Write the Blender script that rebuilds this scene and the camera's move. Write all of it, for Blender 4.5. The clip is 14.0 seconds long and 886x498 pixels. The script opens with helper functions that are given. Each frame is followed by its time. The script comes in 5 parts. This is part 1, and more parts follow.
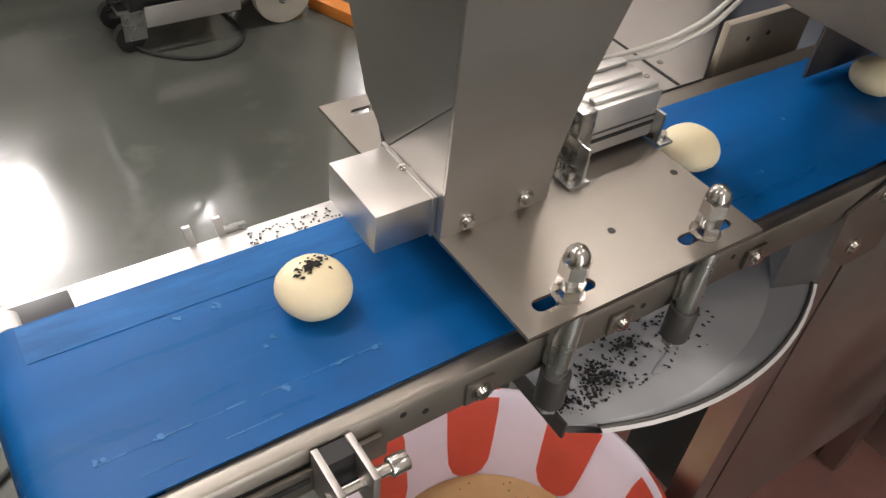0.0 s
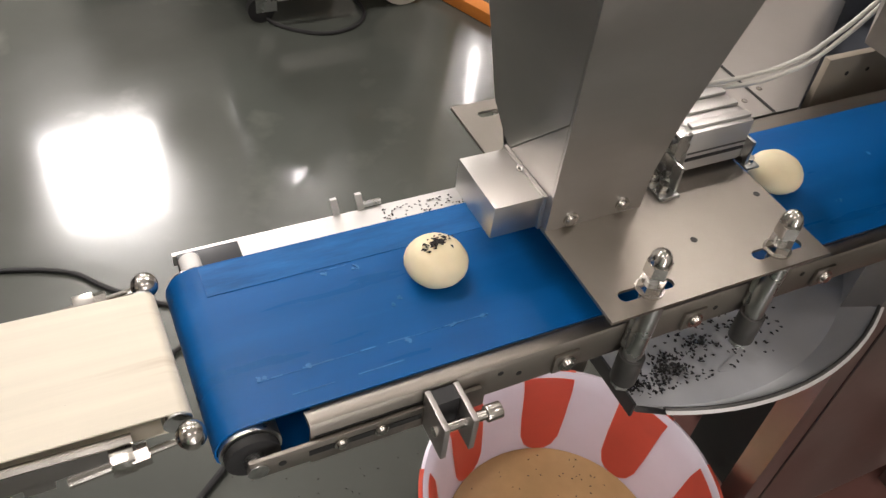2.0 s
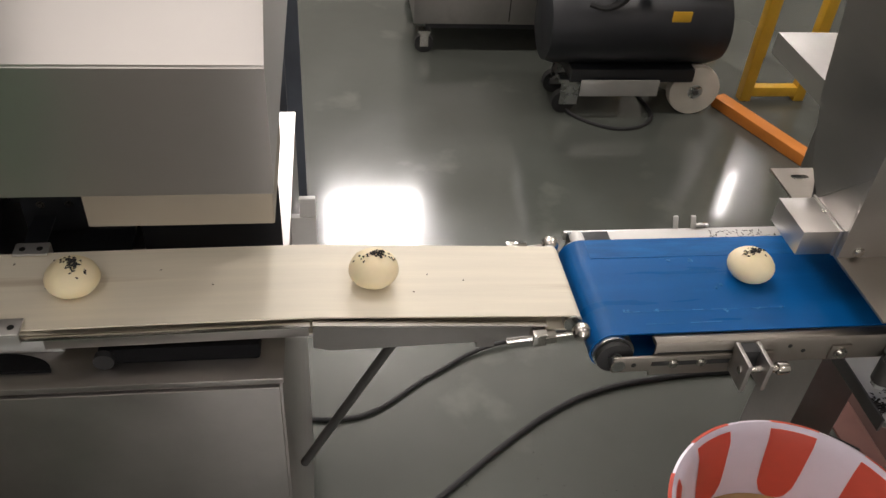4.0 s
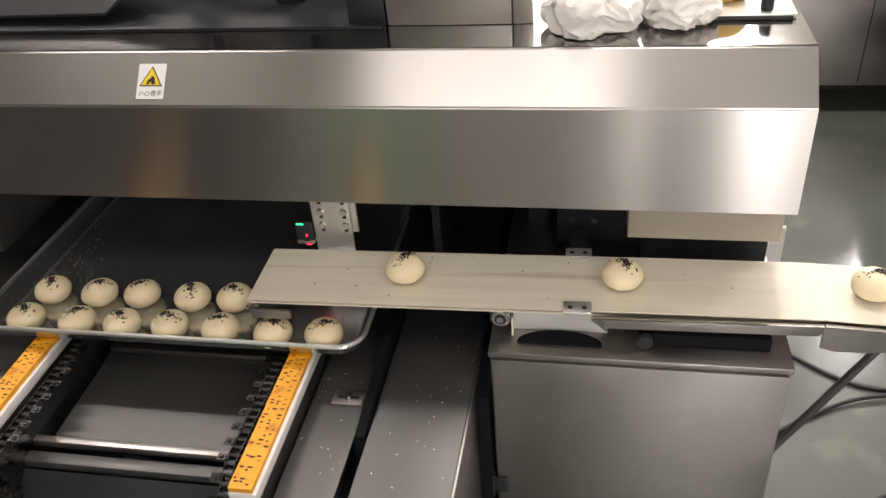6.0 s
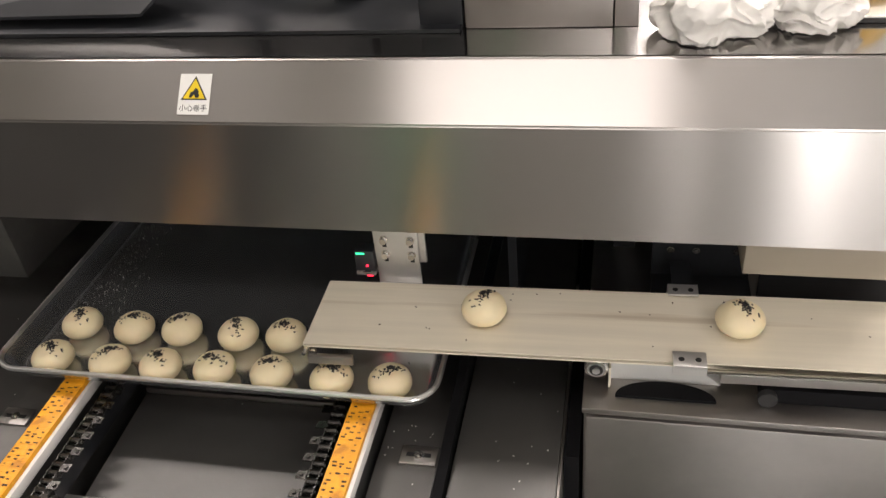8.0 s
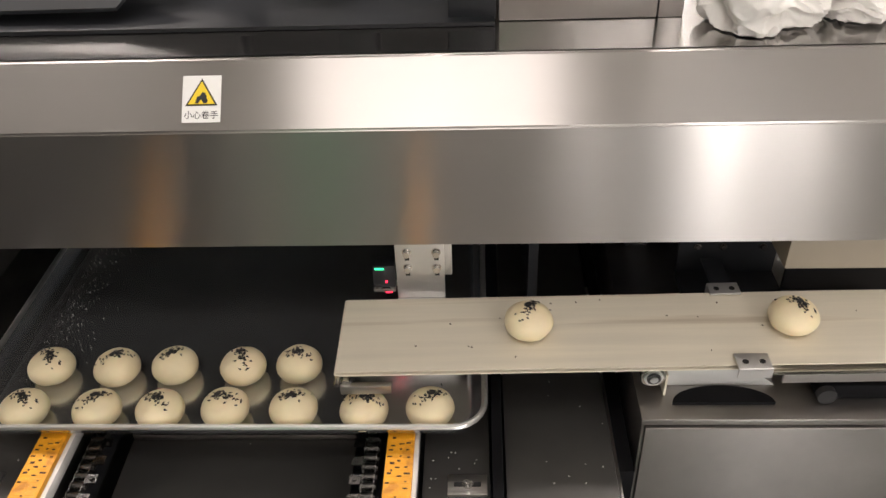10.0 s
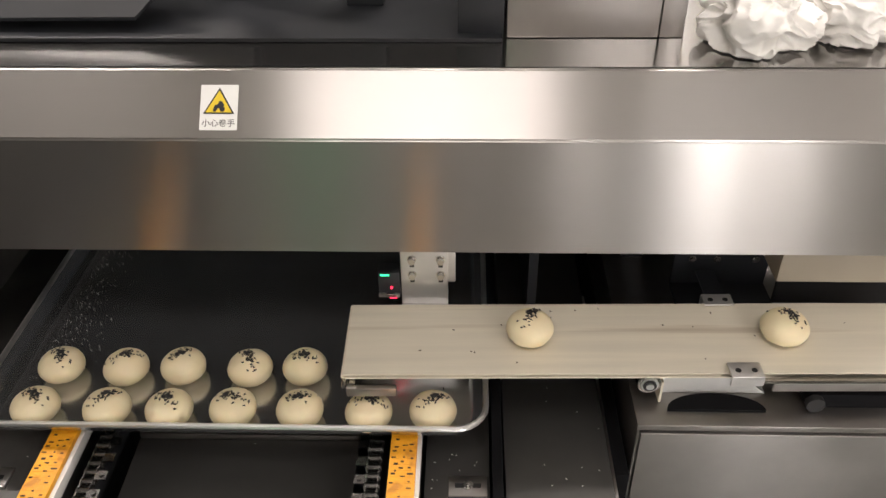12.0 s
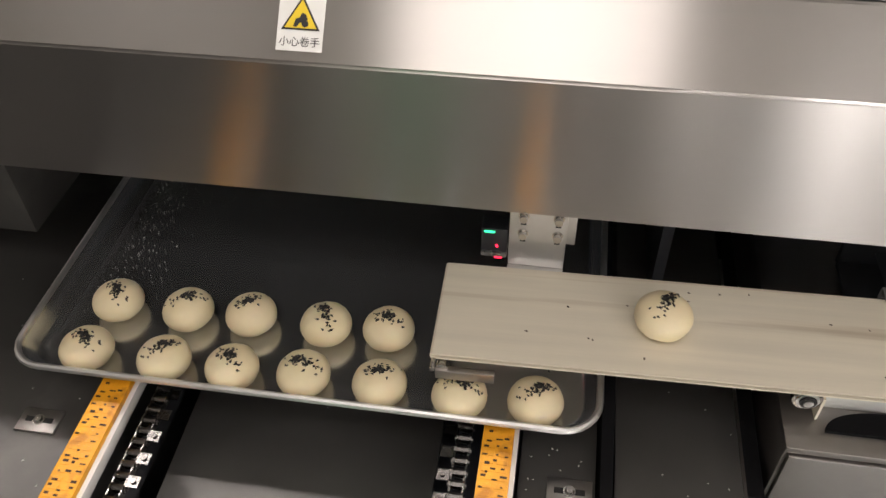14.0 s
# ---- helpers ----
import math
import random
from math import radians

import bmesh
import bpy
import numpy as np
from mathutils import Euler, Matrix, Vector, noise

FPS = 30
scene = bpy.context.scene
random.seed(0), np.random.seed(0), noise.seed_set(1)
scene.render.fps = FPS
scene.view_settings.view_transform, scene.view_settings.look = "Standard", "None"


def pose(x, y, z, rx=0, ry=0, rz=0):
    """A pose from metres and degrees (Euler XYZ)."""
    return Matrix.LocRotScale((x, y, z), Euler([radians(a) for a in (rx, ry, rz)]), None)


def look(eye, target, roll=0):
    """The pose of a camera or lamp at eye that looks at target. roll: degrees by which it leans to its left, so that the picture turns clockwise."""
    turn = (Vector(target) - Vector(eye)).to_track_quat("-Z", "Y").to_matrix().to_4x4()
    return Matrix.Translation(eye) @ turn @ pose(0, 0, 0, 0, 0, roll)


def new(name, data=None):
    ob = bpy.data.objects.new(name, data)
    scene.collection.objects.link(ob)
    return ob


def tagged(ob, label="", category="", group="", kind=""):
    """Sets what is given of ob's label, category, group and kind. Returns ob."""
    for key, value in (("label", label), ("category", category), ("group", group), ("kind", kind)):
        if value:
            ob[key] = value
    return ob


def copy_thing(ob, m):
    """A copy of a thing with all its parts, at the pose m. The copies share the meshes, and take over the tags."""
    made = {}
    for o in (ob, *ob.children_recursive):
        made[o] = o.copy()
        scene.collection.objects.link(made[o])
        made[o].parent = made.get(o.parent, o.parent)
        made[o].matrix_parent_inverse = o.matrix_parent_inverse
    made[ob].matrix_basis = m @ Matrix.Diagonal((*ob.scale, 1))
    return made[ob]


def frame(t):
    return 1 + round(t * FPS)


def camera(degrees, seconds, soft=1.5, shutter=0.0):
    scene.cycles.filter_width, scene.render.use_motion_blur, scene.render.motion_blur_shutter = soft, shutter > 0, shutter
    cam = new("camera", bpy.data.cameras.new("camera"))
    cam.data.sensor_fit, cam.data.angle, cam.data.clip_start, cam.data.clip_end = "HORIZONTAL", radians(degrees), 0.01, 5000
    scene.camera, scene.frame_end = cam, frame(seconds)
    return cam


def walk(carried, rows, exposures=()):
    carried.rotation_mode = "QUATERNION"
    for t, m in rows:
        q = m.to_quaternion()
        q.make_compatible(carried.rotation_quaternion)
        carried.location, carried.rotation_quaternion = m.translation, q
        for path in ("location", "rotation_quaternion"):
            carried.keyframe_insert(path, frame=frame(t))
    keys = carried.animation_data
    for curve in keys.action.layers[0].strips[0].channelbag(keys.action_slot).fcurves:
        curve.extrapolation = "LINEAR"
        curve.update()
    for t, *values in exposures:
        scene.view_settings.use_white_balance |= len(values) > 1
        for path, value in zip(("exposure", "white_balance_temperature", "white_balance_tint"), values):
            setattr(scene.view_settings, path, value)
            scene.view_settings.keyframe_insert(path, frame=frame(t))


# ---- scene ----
cam = camera(56.2, 14.0)
PATH = [
    (0, (1.521, -0.274, 1.395), (2.424, 0.882, 0.035), 7.0),
    (0.5, (1.517, -0.281, 1.397), (2.392, 0.877, 0.022), 6.6),
    (1, (1.506, -0.29, 1.406), (2.347, 0.884, 0.023), 6.7),
    (1.5, (1.478, -0.316, 1.44), (2.27, 0.892, 0.057), 7.1),
    (2, (1.456, -0.329, 1.473), (2.173, 0.895, 0.063), 7.8),
    (2.2, (1.443, -0.325, 1.473), (2.139, 0.908, 0.06), 8.3),
    (4.5, (1.084, -0.752, 1.613), (1.173, 0.855, 0.427), 2.3),
    (5, (0.966, -0.857, 1.62), (0.894, 0.795, 0.496), -0.4),
    (5.5, (0.952, -0.846, 1.652), (0.704, 0.789, 0.527), -3.8),
    (6, (0.9, -0.823, 1.67), (0.542, 0.779, 0.528), -5.2),
    (6.5, (0.878, -0.82, 1.664), (0.483, 0.778, 0.529), -6.0),
    (7, (0.86, -0.799, 1.658), (0.46, 0.787, 0.507), -6.2),
    (7.5, (0.838, -0.731, 1.65), (0.406, 0.837, 0.486), -6.3),
    (9.8, (0.595, -0.631, 1.623), (0.493, 0.97, 0.429), -2.7),
    (10, (0.59, -0.628, 1.622), (0.504, 0.972, 0.426), -2.4),
    (10.5, (0.59, -0.633, 1.629), (0.538, 0.965, 0.427), -1.8),
    (11, (0.588, -0.641, 1.638), (0.551, 0.955, 0.432), -1.0),
    (11.5, (0.582, -0.652, 1.637), (0.529, 0.954, 0.447), -0.9),
    (12, (0.57, -0.653, 1.64), (0.516, 0.96, 0.459), -0.7),
    (12.5, (0.571, -0.658, 1.633), (0.488, 0.962, 0.464), -0.6),
    (13, (0.566, -0.642, 1.635), (0.47, 0.951, 0.429), 0.3),
    (13.5, (0.552, -0.59, 1.616), (0.385, 0.939, 0.337), 0.2),
    (14, (0.53, -0.466, 1.596), (0.284, 0.936, 0.19), -1.4),
]
walk(cam, [(t, look(eye, target, roll)) for t, eye, target, roll in PATH],
     [(0.0, 0.34), (2.2, 0.12), (4.3, -0.1), (5.0, 0.36), (6.0, 0.64), (12.5, 0.72), (14.0, 0.64)])

# ---- world and light ----
world = bpy.data.worlds.new("world")
scene.world = world
world.use_nodes = True
wt = world.node_tree
sky = wt.nodes.new("ShaderNodeTexSky")
sky.sky_type = "NISHITA"
sky.sun_disc = False
sky.sun_elevation = radians(38)
sky.sun_rotation = radians(20)
wt.links.new(sky.outputs[0], wt.nodes["Background"].inputs[0])
wt.nodes["Background"].inputs[1].default_value = 0.12

# Room: x from west to east, y from the working side to the far side, z up.
RX0, RX1, RY0, RY1, RH = -4.0, 7.0, -2.4, 5.5, 4.3
# Window openings: (x0, x1, z0, z1), far wall and near wall.
FAR_WINDOWS = [(1.1, 2.02, 2.8, 3.85), (3.12, 3.36, 2.8, 3.9), (4.85, 5.05, 2.6, 3.4)]
# Unseen near slits, added to give the hood its bright reflected bands.
NEAR_SLITS = [(1.0, 1.1, 0.15, 2.5), (1.5, 1.68, 0.15, 2.5), (1.84, 1.98, 0.15, 2.5)]


def window_light(name, x0, x1, z0, z1, y, inward, power):
    data = bpy.data.lights.new(name, "AREA")
    data.shape, data.size, data.size_y = "RECTANGLE", x1 - x0, z1 - z0
    data.energy, data.color = power, (1.0, 0.94, 0.91)
    ob = new(name, data)
    c = ((x0 + x1) / 2, y, (z0 + z1) / 2)
    ob.matrix_world = look(c, (c[0], y + inward, c[2]))
    return ob


for x0, x1, z0, z1 in FAR_WINDOWS:
    window_light("window_daylight", x0, x1, z0, z1, RY1 + 0.1, -1, 180 * (x1 - x0) * (z1 - z0))
for x0, x1, z0, z1 in NEAR_SLITS:
    window_light("window_daylight", x0, x1, z0, z1, RY0 - 0.1, 1, 56 * (x1 - x0) * (z1 - z0))
# Unseen ceiling lights, added for brightness: (x, y, length along x, length along y, power).
ADDED_LIGHTS = [(0.36, -1.65, 1.3, 1.2, 19), (3.3, -1.7, 0.25, 1.1, 14), (-1.5, 1.4, 1.2, 0.25, 40), (1.0, 1.4, 1.2, 0.25, 40), (3.5, 1.4, 1.2, 0.25, 40), (-1.5, 3.4, 1.2, 0.25, 40)]
for tx, ty, lx, ly, power in ADDED_LIGHTS:
    tube = bpy.data.lights.new("added_light", "AREA")
    tube.shape, tube.size, tube.size_y, tube.energy, tube.color = "RECTANGLE", lx, ly, power, (1.0, 0.905, 0.855)
    new("added_light", tube).matrix_world = look((tx, ty, RH - 0.13), (tx, ty + 0.0001, 0))

# ---- materials ----


def material(name, base, rough=0.5, metal=0.0, var=0.12, scale=8.0, stretch=(1, 1, 1), bump=0.0, bscale=120.0, spec=0.5, aniso=0.0, coat=0.0,
             stain=None, stain_scale=5.0, stain_at=0.6, rvar=0.1, emit=None, sss=0.0, dots=None, trans=0.0):
    m = bpy.data.materials.new(name)
    m.use_nodes = True
    t = m.node_tree
    p = t.nodes["Principled BSDF"]
    link = t.links.new
    co = t.nodes.new("ShaderNodeTexCoord")
    mp = t.nodes.new("ShaderNodeMapping")
    mp.inputs["Scale"].default_value = stretch
    link(co.outputs["Object"], mp.inputs[0])

    def noise_tex(sc, detail=4.0, source=mp.outputs[0]):
        n = t.nodes.new("ShaderNodeTexNoise")
        n.inputs["Scale"].default_value, n.inputs["Detail"].default_value = sc, detail
        link(source, n.inputs["Vector"])
        return n.outputs[0]

    def ramp(value, a, b, x, y):
        r = t.nodes.new("ShaderNodeMapRange")
        for k, v in zip(range(1, 5), (a, b, x, y)):
            r.inputs[k].default_value = v
        link(value, r.inputs[0])
        return r.outputs[0]

    def mix(fac, a, b):
        x = t.nodes.new("ShaderNodeMix")
        x.data_type = "RGBA"
        for sock, v in ((x.inputs[0], fac), (x.inputs[6], a), (x.inputs[7], b)):
            if isinstance(v, (tuple, float, int)):
                sock.default_value = v
            else:
                link(v, sock)
        return x.outputs[2]

    coarse, fine = noise_tex(scale, 5), noise_tex(scale * 9, 3)
    lo = tuple(c * (1 - var) for c in base) + (1,)
    hi = tuple(min(1, c * (1 + var)) for c in base) + (1,)
    col = mix(ramp(coarse, 0.3, 0.7, 0, 1), lo, hi)
    col = mix(ramp(fine, 0.35, 0.75, 0, var), col, tuple(c * 0.6 for c in base) + (1,))
    if stain:
        col = mix(ramp(noise_tex(stain_scale, 6), stain_at, stain_at + 0.12, 0, 0.8), col, (*stain, 1))
    if dots:
        v = t.nodes.new("ShaderNodeTexVoronoi")
        v.inputs["Scale"].default_value = dots[0]
        link(co.outputs["Object"], v.inputs["Vector"])
        col = mix(ramp(v.outputs[0], dots[1], dots[1] + 0.06, 1, 0), col, (*dots[2], 1))
    link(col, p.inputs["Base Color"])
    link(ramp(coarse, 0.3, 0.7, max(0.02, rough - rvar * rough), min(1, rough + rvar * rough)), p.inputs["Roughness"])
    p.inputs["Metallic"].default_value = metal
    p.inputs["Specular IOR Level"].default_value = spec
    p.inputs["Coat Weight"].default_value = coat
    p.inputs["Coat Roughness"].default_value = 0.06
    p.inputs["Subsurface Weight"].default_value = sss
    p.inputs["Subsurface Radius"].default_value = (0.01, 0.006, 0.003)
    p.inputs["Transmission Weight"].default_value = trans
    if aniso:
        tg = t.nodes.new("ShaderNodeCombineXYZ")
        tg.inputs[2].default_value = 1.0
        link(tg.outputs[0], p.inputs["Tangent"])
        p.inputs["Anisotropic"].default_value = aniso
    if bump:
        b = t.nodes.new("ShaderNodeBump")
        b.inputs["Strength"].default_value, b.inputs["Distance"].default_value = bump, 0.001
        link(noise_tex(bscale, 4), b.inputs["Height"])
        link(b.outputs[0], p.inputs["Normal"])
    if emit:
        p.inputs["Emission Color"].default_value = (*emit[0], 1)
        p.inputs["Emission Strength"].default_value = emit[1]
    return m


M = {}
M["brushed"] = material("brushed_steel", (0.42, 0.405, 0.39), 0.28, 1, 0.02, 2, (1, 2, 2), 0.0, 60, aniso=0.93, rvar=0.0)
M["topsteel"] = material("polished_top_steel", (0.42, 0.405, 0.39), 0.14, 1, 0.05, 6, (1, 1, 1), 0.0, 60, rvar=0.15)
M["satin"] = material("satin_steel", (0.425, 0.405, 0.39), 0.36, 1, 0.1, 6, (1, 1, 1), 0.05, 300, rvar=0.2, stain=(0.3, 0.28, 0.26), stain_at=0.68)
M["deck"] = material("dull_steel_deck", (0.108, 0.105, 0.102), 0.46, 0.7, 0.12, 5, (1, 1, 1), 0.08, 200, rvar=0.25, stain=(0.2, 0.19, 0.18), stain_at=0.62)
M["plate"] = material("milled_steel_plate", (0.31, 0.285, 0.255), 0.4, 1, 0.08, 7, (1, 1, 1), 0.1, 500, rvar=0.2)
M["hopper"] = material("sheet_steel", (0.52, 0.505, 0.485), 0.34, 1, 0.05, 5, (1, 1, 3), 0.0, 200, rvar=0.12)
M["chrome"] = material("polished_steel", (0.55, 0.53, 0.5), 0.17, 1, 0.06, 20, rvar=0.3)
M["zinc"] = material("zinc_plated_steel", (0.62, 0.63, 0.62), 0.28, 1, 0.1, 30, rvar=0.3)
M["alu"] = material("anodised_aluminium", (0.66, 0.65, 0.635), 0.42, 0.85, 0.05, 12, rvar=0.1)
M["paintsteel"] = material("grey_painted_steel", (0.6, 0.6, 0.59), 0.4, 0.0, 0.07, 4, bump=0.05, bscale=200)
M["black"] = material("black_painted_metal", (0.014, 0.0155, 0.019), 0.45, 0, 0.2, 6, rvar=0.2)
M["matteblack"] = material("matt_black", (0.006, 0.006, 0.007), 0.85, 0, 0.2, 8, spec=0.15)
M["rubber"] = material("black_rubber", (0.02, 0.02, 0.021), 0.6, 0, 0.2, 20, bump=0.2, bscale=200)
# Interior steel, darkened in colour for the shade of enclosed recesses.
M["darkgap"] = material("shaded_interior_steel", (0.12, 0.135, 0.165), 0.5, 0.1, 0.25, 5)
M["whitebelt"] = material("white_belt", (0.75, 0.695, 0.575), 0.5, 0, 0.06, 6, (0.6, 16, 1), 0.12, 700, stain=(0.47, 0.38, 0.27), stain_scale=2.4, stain_at=0.57)
M["bluebelt"] = material("blue_belt", (0.002, 0.09, 0.3), 0.3, 0, 0.1, 5, (1, 8, 1), 0.12, 600, spec=0.22, stain=(0.01, 0.13, 0.38), stain_scale=6, stain_at=0.68)
M["yellow"] = material("yellow_guide_plastic", (0.82, 0.37, 0.012), 0.45, 0, 0.12, 40, bump=0.6, bscale=160, stain=(0.5, 0.19, 0.01), stain_scale=45, stain_at=0.56)
M["hdpe"] = material("white_plastic", (0.75, 0.74, 0.72), 0.4, 0, 0.05, 12)
M["chain"] = material("chain_steel", (0.13, 0.125, 0.12), 0.3, 1, 0.3, 60, rvar=0.3)
M["tray"] = material("worn_aluminium_tray", (0.63, 0.645, 0.665), 0.2, 0.93, 0.05, 7, bump=0.015, bscale=90, rvar=0.15, stain=(0.58, 0.58, 0.57), stain_scale=9, stain_at=0.6)
M["trayrim"] = material("bright_aluminium_rim", (0.76, 0.76, 0.76), 0.3, 0.9, 0.12, 15, bump=0.1, bscale=120)
M["dough"] = material("pale_dough", (0.84, 0.73, 0.49), 0.5, 0, 0.05, 25, bump=0.25, bscale=140, sss=0.15)
M["seed"] = material("black_sesame", (0.012, 0.01, 0.009), 0.45, 0, 0.3, 200)
M["floor"] = material("green_epoxy_floor", (0.085, 0.093, 0.082), 0.16, 0, 0.1, 1.5, bump=0.6, bscale=7, coat=0.3, stain=(0.13, 0.14, 0.12), stain_scale=4, stain_at=0.64, rvar=0.5)
M["mat"] = material("red_brown_mat", (0.2, 0.09, 0.075), 0.6, 0, 0.15, 6, bump=0.2)
M["wall"] = material("off_white_wall", (0.6, 0.58, 0.54), 0.7, 0, 0.05, 2, bump=0.1, bscale=60)
M["ceiling"] = material("white_ceiling", (0.75, 0.73, 0.69), 0.8, 0, 0.03, 2)
M["green"] = material("green_painted_board", (0.27, 0.58, 0.36), 0.5, 0, 0.08, 3)
M["basin"] = material("lilac_white_plastic", (0.74, 0.68, 0.78), 0.3, 0, 0.04, 8)
M["red"] = material("red_plastic", (0.95, 0.19, 0.125), 0.35, 0, 0.05, 8)
M["slop"] = material("floury_water", (0.5, 0.33, 0.16), 0.25, 0, 0.15, 7, stain=(0.6, 0.45, 0.28))
M["cloth"] = material("white_cloth", (0.82, 0.8, 0.77), 0.9, 0, 0.05, 30, bump=0.6, bscale=700)
M["sponge"] = material("yellow_sponge", (0.75, 0.5, 0.15), 0.9, 0, 0.15, 40, bump=0.6, bscale=200)
M["signwhite"] = material("sticker_white", (0.8, 0.8, 0.78), 0.4, 0, 0.02, 20)
M["signyellow"] = material("sticker_yellow", (0.8, 0.58, 0.02), 0.4, 0, 0.03, 20)
M["ink"] = material("sticker_black", (0.015, 0.015, 0.015), 0.5, 0, 0.1, 20)
M["orange"] = material("orange_paint", (0.6, 0.2, 0.03), 0.5, 0, 0.12, 8)
M["amber"] = material("yellow_paint", (0.65, 0.38, 0.03), 0.45, 0, 0.12, 8)
M["wheelwhite"] = material("cream_wheel_plastic", (0.7, 0.66, 0.58), 0.45, 0, 0.06, 14)
M["pan"] = material("galvanised_pan", (0.74, 0.735, 0.73), 0.42, 0.3, 0.08, 6, bump=0.05, stain=(0.5, 0.48, 0.45), stain_scale=7, stain_at=0.62)
M["redled"] = material("red_led", (0.4, 0.01, 0.02), 0.3, emit=((1, 0.02, 0.06), 2.5))
M["greenled"] = material("green_led", (0.01, 0.3, 0.1), 0.3, emit=((0.05, 1, 0.4), 1.2))
M["cable"] = material("grey_cable", (0.5, 0.485, 0.44), 0.4, 0, 0.05, 30)
M["beige"] = material("beige_painted_steel", (0.33, 0.29, 0.235), 0.45, 0, 0.06, 4, bump=0.05, bscale=200)
M["scuff"] = material("pale_belt_scuff", (0.03, 0.17, 0.43), 0.5, 0, 0.3, 60)
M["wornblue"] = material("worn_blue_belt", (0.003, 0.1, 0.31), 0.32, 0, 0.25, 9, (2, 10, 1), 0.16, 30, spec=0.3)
# Wall paint greyed to dim what the hood reflects.
M["southwall"] = material("dimmed_wall_paint", (0.5, 0.48, 0.45), 0.7, 0, 0.06, 2, bump=0.1, bscale=60)
# For the added slatted panel that the hood reflects as dark.
M["shutter"] = material("dark_reflection_panel", (0.13, 0.13, 0.13), 0.55, 0, 0.1, 3)
M["crumb"] = material("brown_crumbs", (0.05, 0.022, 0.008), 0.7, 0, 0.3, 90)

# ---- mesh helpers ----


def add_box(bm, x0, x1, y0, y1, z0, z1, bev=0.0, seg=2):
    r = bmesh.ops.create_cube(bm, size=1)
    vs = r["verts"]
    for v in vs:
        v.co = Vector(((x0 + x1) / 2 + v.co.x * (x1 - x0), (y0 + y1) / 2 + v.co.y * (y1 - y0), (z0 + z1) / 2 + v.co.z * (z1 - z0)))
    if bev:
        es = list({e for v in vs for e in v.link_edges})
        bmesh.ops.bevel(bm, geom=es, offset=bev, segments=seg, affect="EDGES", profile=0.6)
    return bm


def boxm(*a, **k):
    return add_box(bmesh.new(), *a, **k)


def add_cyl(bm, p, q, r, n=16, r2=None, bev=0.0):
    p, q = Vector(p), Vector(q)
    d = q - p
    m = Matrix.Translation((p + q) / 2) @ d.to_track_quat("Z", "Y").to_matrix().to_4x4()
    res = bmesh.ops.create_cone(bm, cap_ends=True, segments=n, radius1=r, radius2=r if r2 is None else r2, depth=d.length, matrix=m)
    if bev:
        rim = list({e for v in res["verts"] for e in v.link_edges if len(e.link_faces) == 2 and max(len(f.verts) for f in e.link_faces) > 4})
        bmesh.ops.bevel(bm, geom=rim, offset=bev, segments=2, affect="EDGES", profile=0.6)
    return bm


def cylm(*a, **k):
    return add_cyl(bmesh.new(), *a, **k)


def add_prism(bm, pts, vec):
    """A polygon pushed along a vector."""
    vec = Vector(vec)
    a = [bm.verts.new(p) for p in pts]
    b = [bm.verts.new(Vector(p) + vec) for p in pts]
    n = len(pts)
    bm.faces.new(a)
    bm.faces.new(b[::-1])
    for i in range(n):
        bm.faces.new((a[i], b[i], b[(i + 1) % n], a[(i + 1) % n])[::-1])
    bmesh.ops.recalc_face_normals(bm, faces=bm.faces)
    return bm


def prismm(pts, vec):
    return add_prism(bmesh.new(), pts, vec)


def add_tube(bm, pts, r, n=8):
    """A round tube along a smooth curve through the points."""
    P = [Vector(p) for p in pts]
    path = []
    for i in range(len(P) - 1):
        a, b, c, d = P[max(i - 1, 0)], P[i], P[i + 1], P[min(i + 2, len(P) - 1)]
        for k in range(8):
            t = k / 8
            path.append(0.5 * (2 * b + (c - a) * t + (2 * a - 5 * b + 4 * c - d) * t * t + (3 * b - a - 3 * c + d) * t ** 3))
    path.append(P[-1])
    rings = []
    for i, p in enumerate(path):
        d = (path[min(i + 1, len(path) - 1)] - path[max(i - 1, 0)]).normalized()
        s = d.cross(Vector((0, 0, 1)))
        s = s.normalized() if s.length > 0.01 else Vector((1, 0, 0))
        u = s.cross(d)
        rings.append([bm.verts.new(p + (s * math.cos(a) + u * math.sin(a)) * r) for a in (2 * math.pi * k / n for k in range(n))])
    for A, B in zip(rings, rings[1:]):
        for k in range(n):
            bm.faces.new((A[k], A[(k + 1) % n], B[(k + 1) % n], B[k]))
    bm.faces.new(rings[0][::-1])
    bm.faces.new(rings[-1])
    bmesh.ops.recalc_face_normals(bm, faces=bm.faces)
    return bm


def tubem(*a, **k):
    return add_tube(bmesh.new(), *a, **k)


def lathe(profile, n=48, centre=(0, 0, 0)):
    """A turned shape from (radius, height) pairs round z."""
    bm = bmesh.new()
    rings = []
    for r, z in profile:
        if r < 1e-5:
            rings.append([bm.verts.new((centre[0], centre[1], centre[2] + z))])
        else:
            rings.append([bm.verts.new((centre[0] + r * math.cos(2 * math.pi * k / n), centre[1] + r * math.sin(2 * math.pi * k / n), centre[2] + z)) for k in range(n)])
    for A, B in zip(rings, rings[1:]):
        for k in range(n):
            j = (k + 1) % n
            if len(A) == 1 and len(B) > 1:
                bm.faces.new((A[0], B[k], B[j]))
            elif len(B) == 1 and len(A) > 1:
                bm.faces.new((A[k], A[j], B[0]))
            elif len(A) > 1:
                bm.faces.new((A[k], A[j], B[j], B[k]))
    bmesh.ops.recalc_face_normals(bm, faces=bm.faces)
    return bm


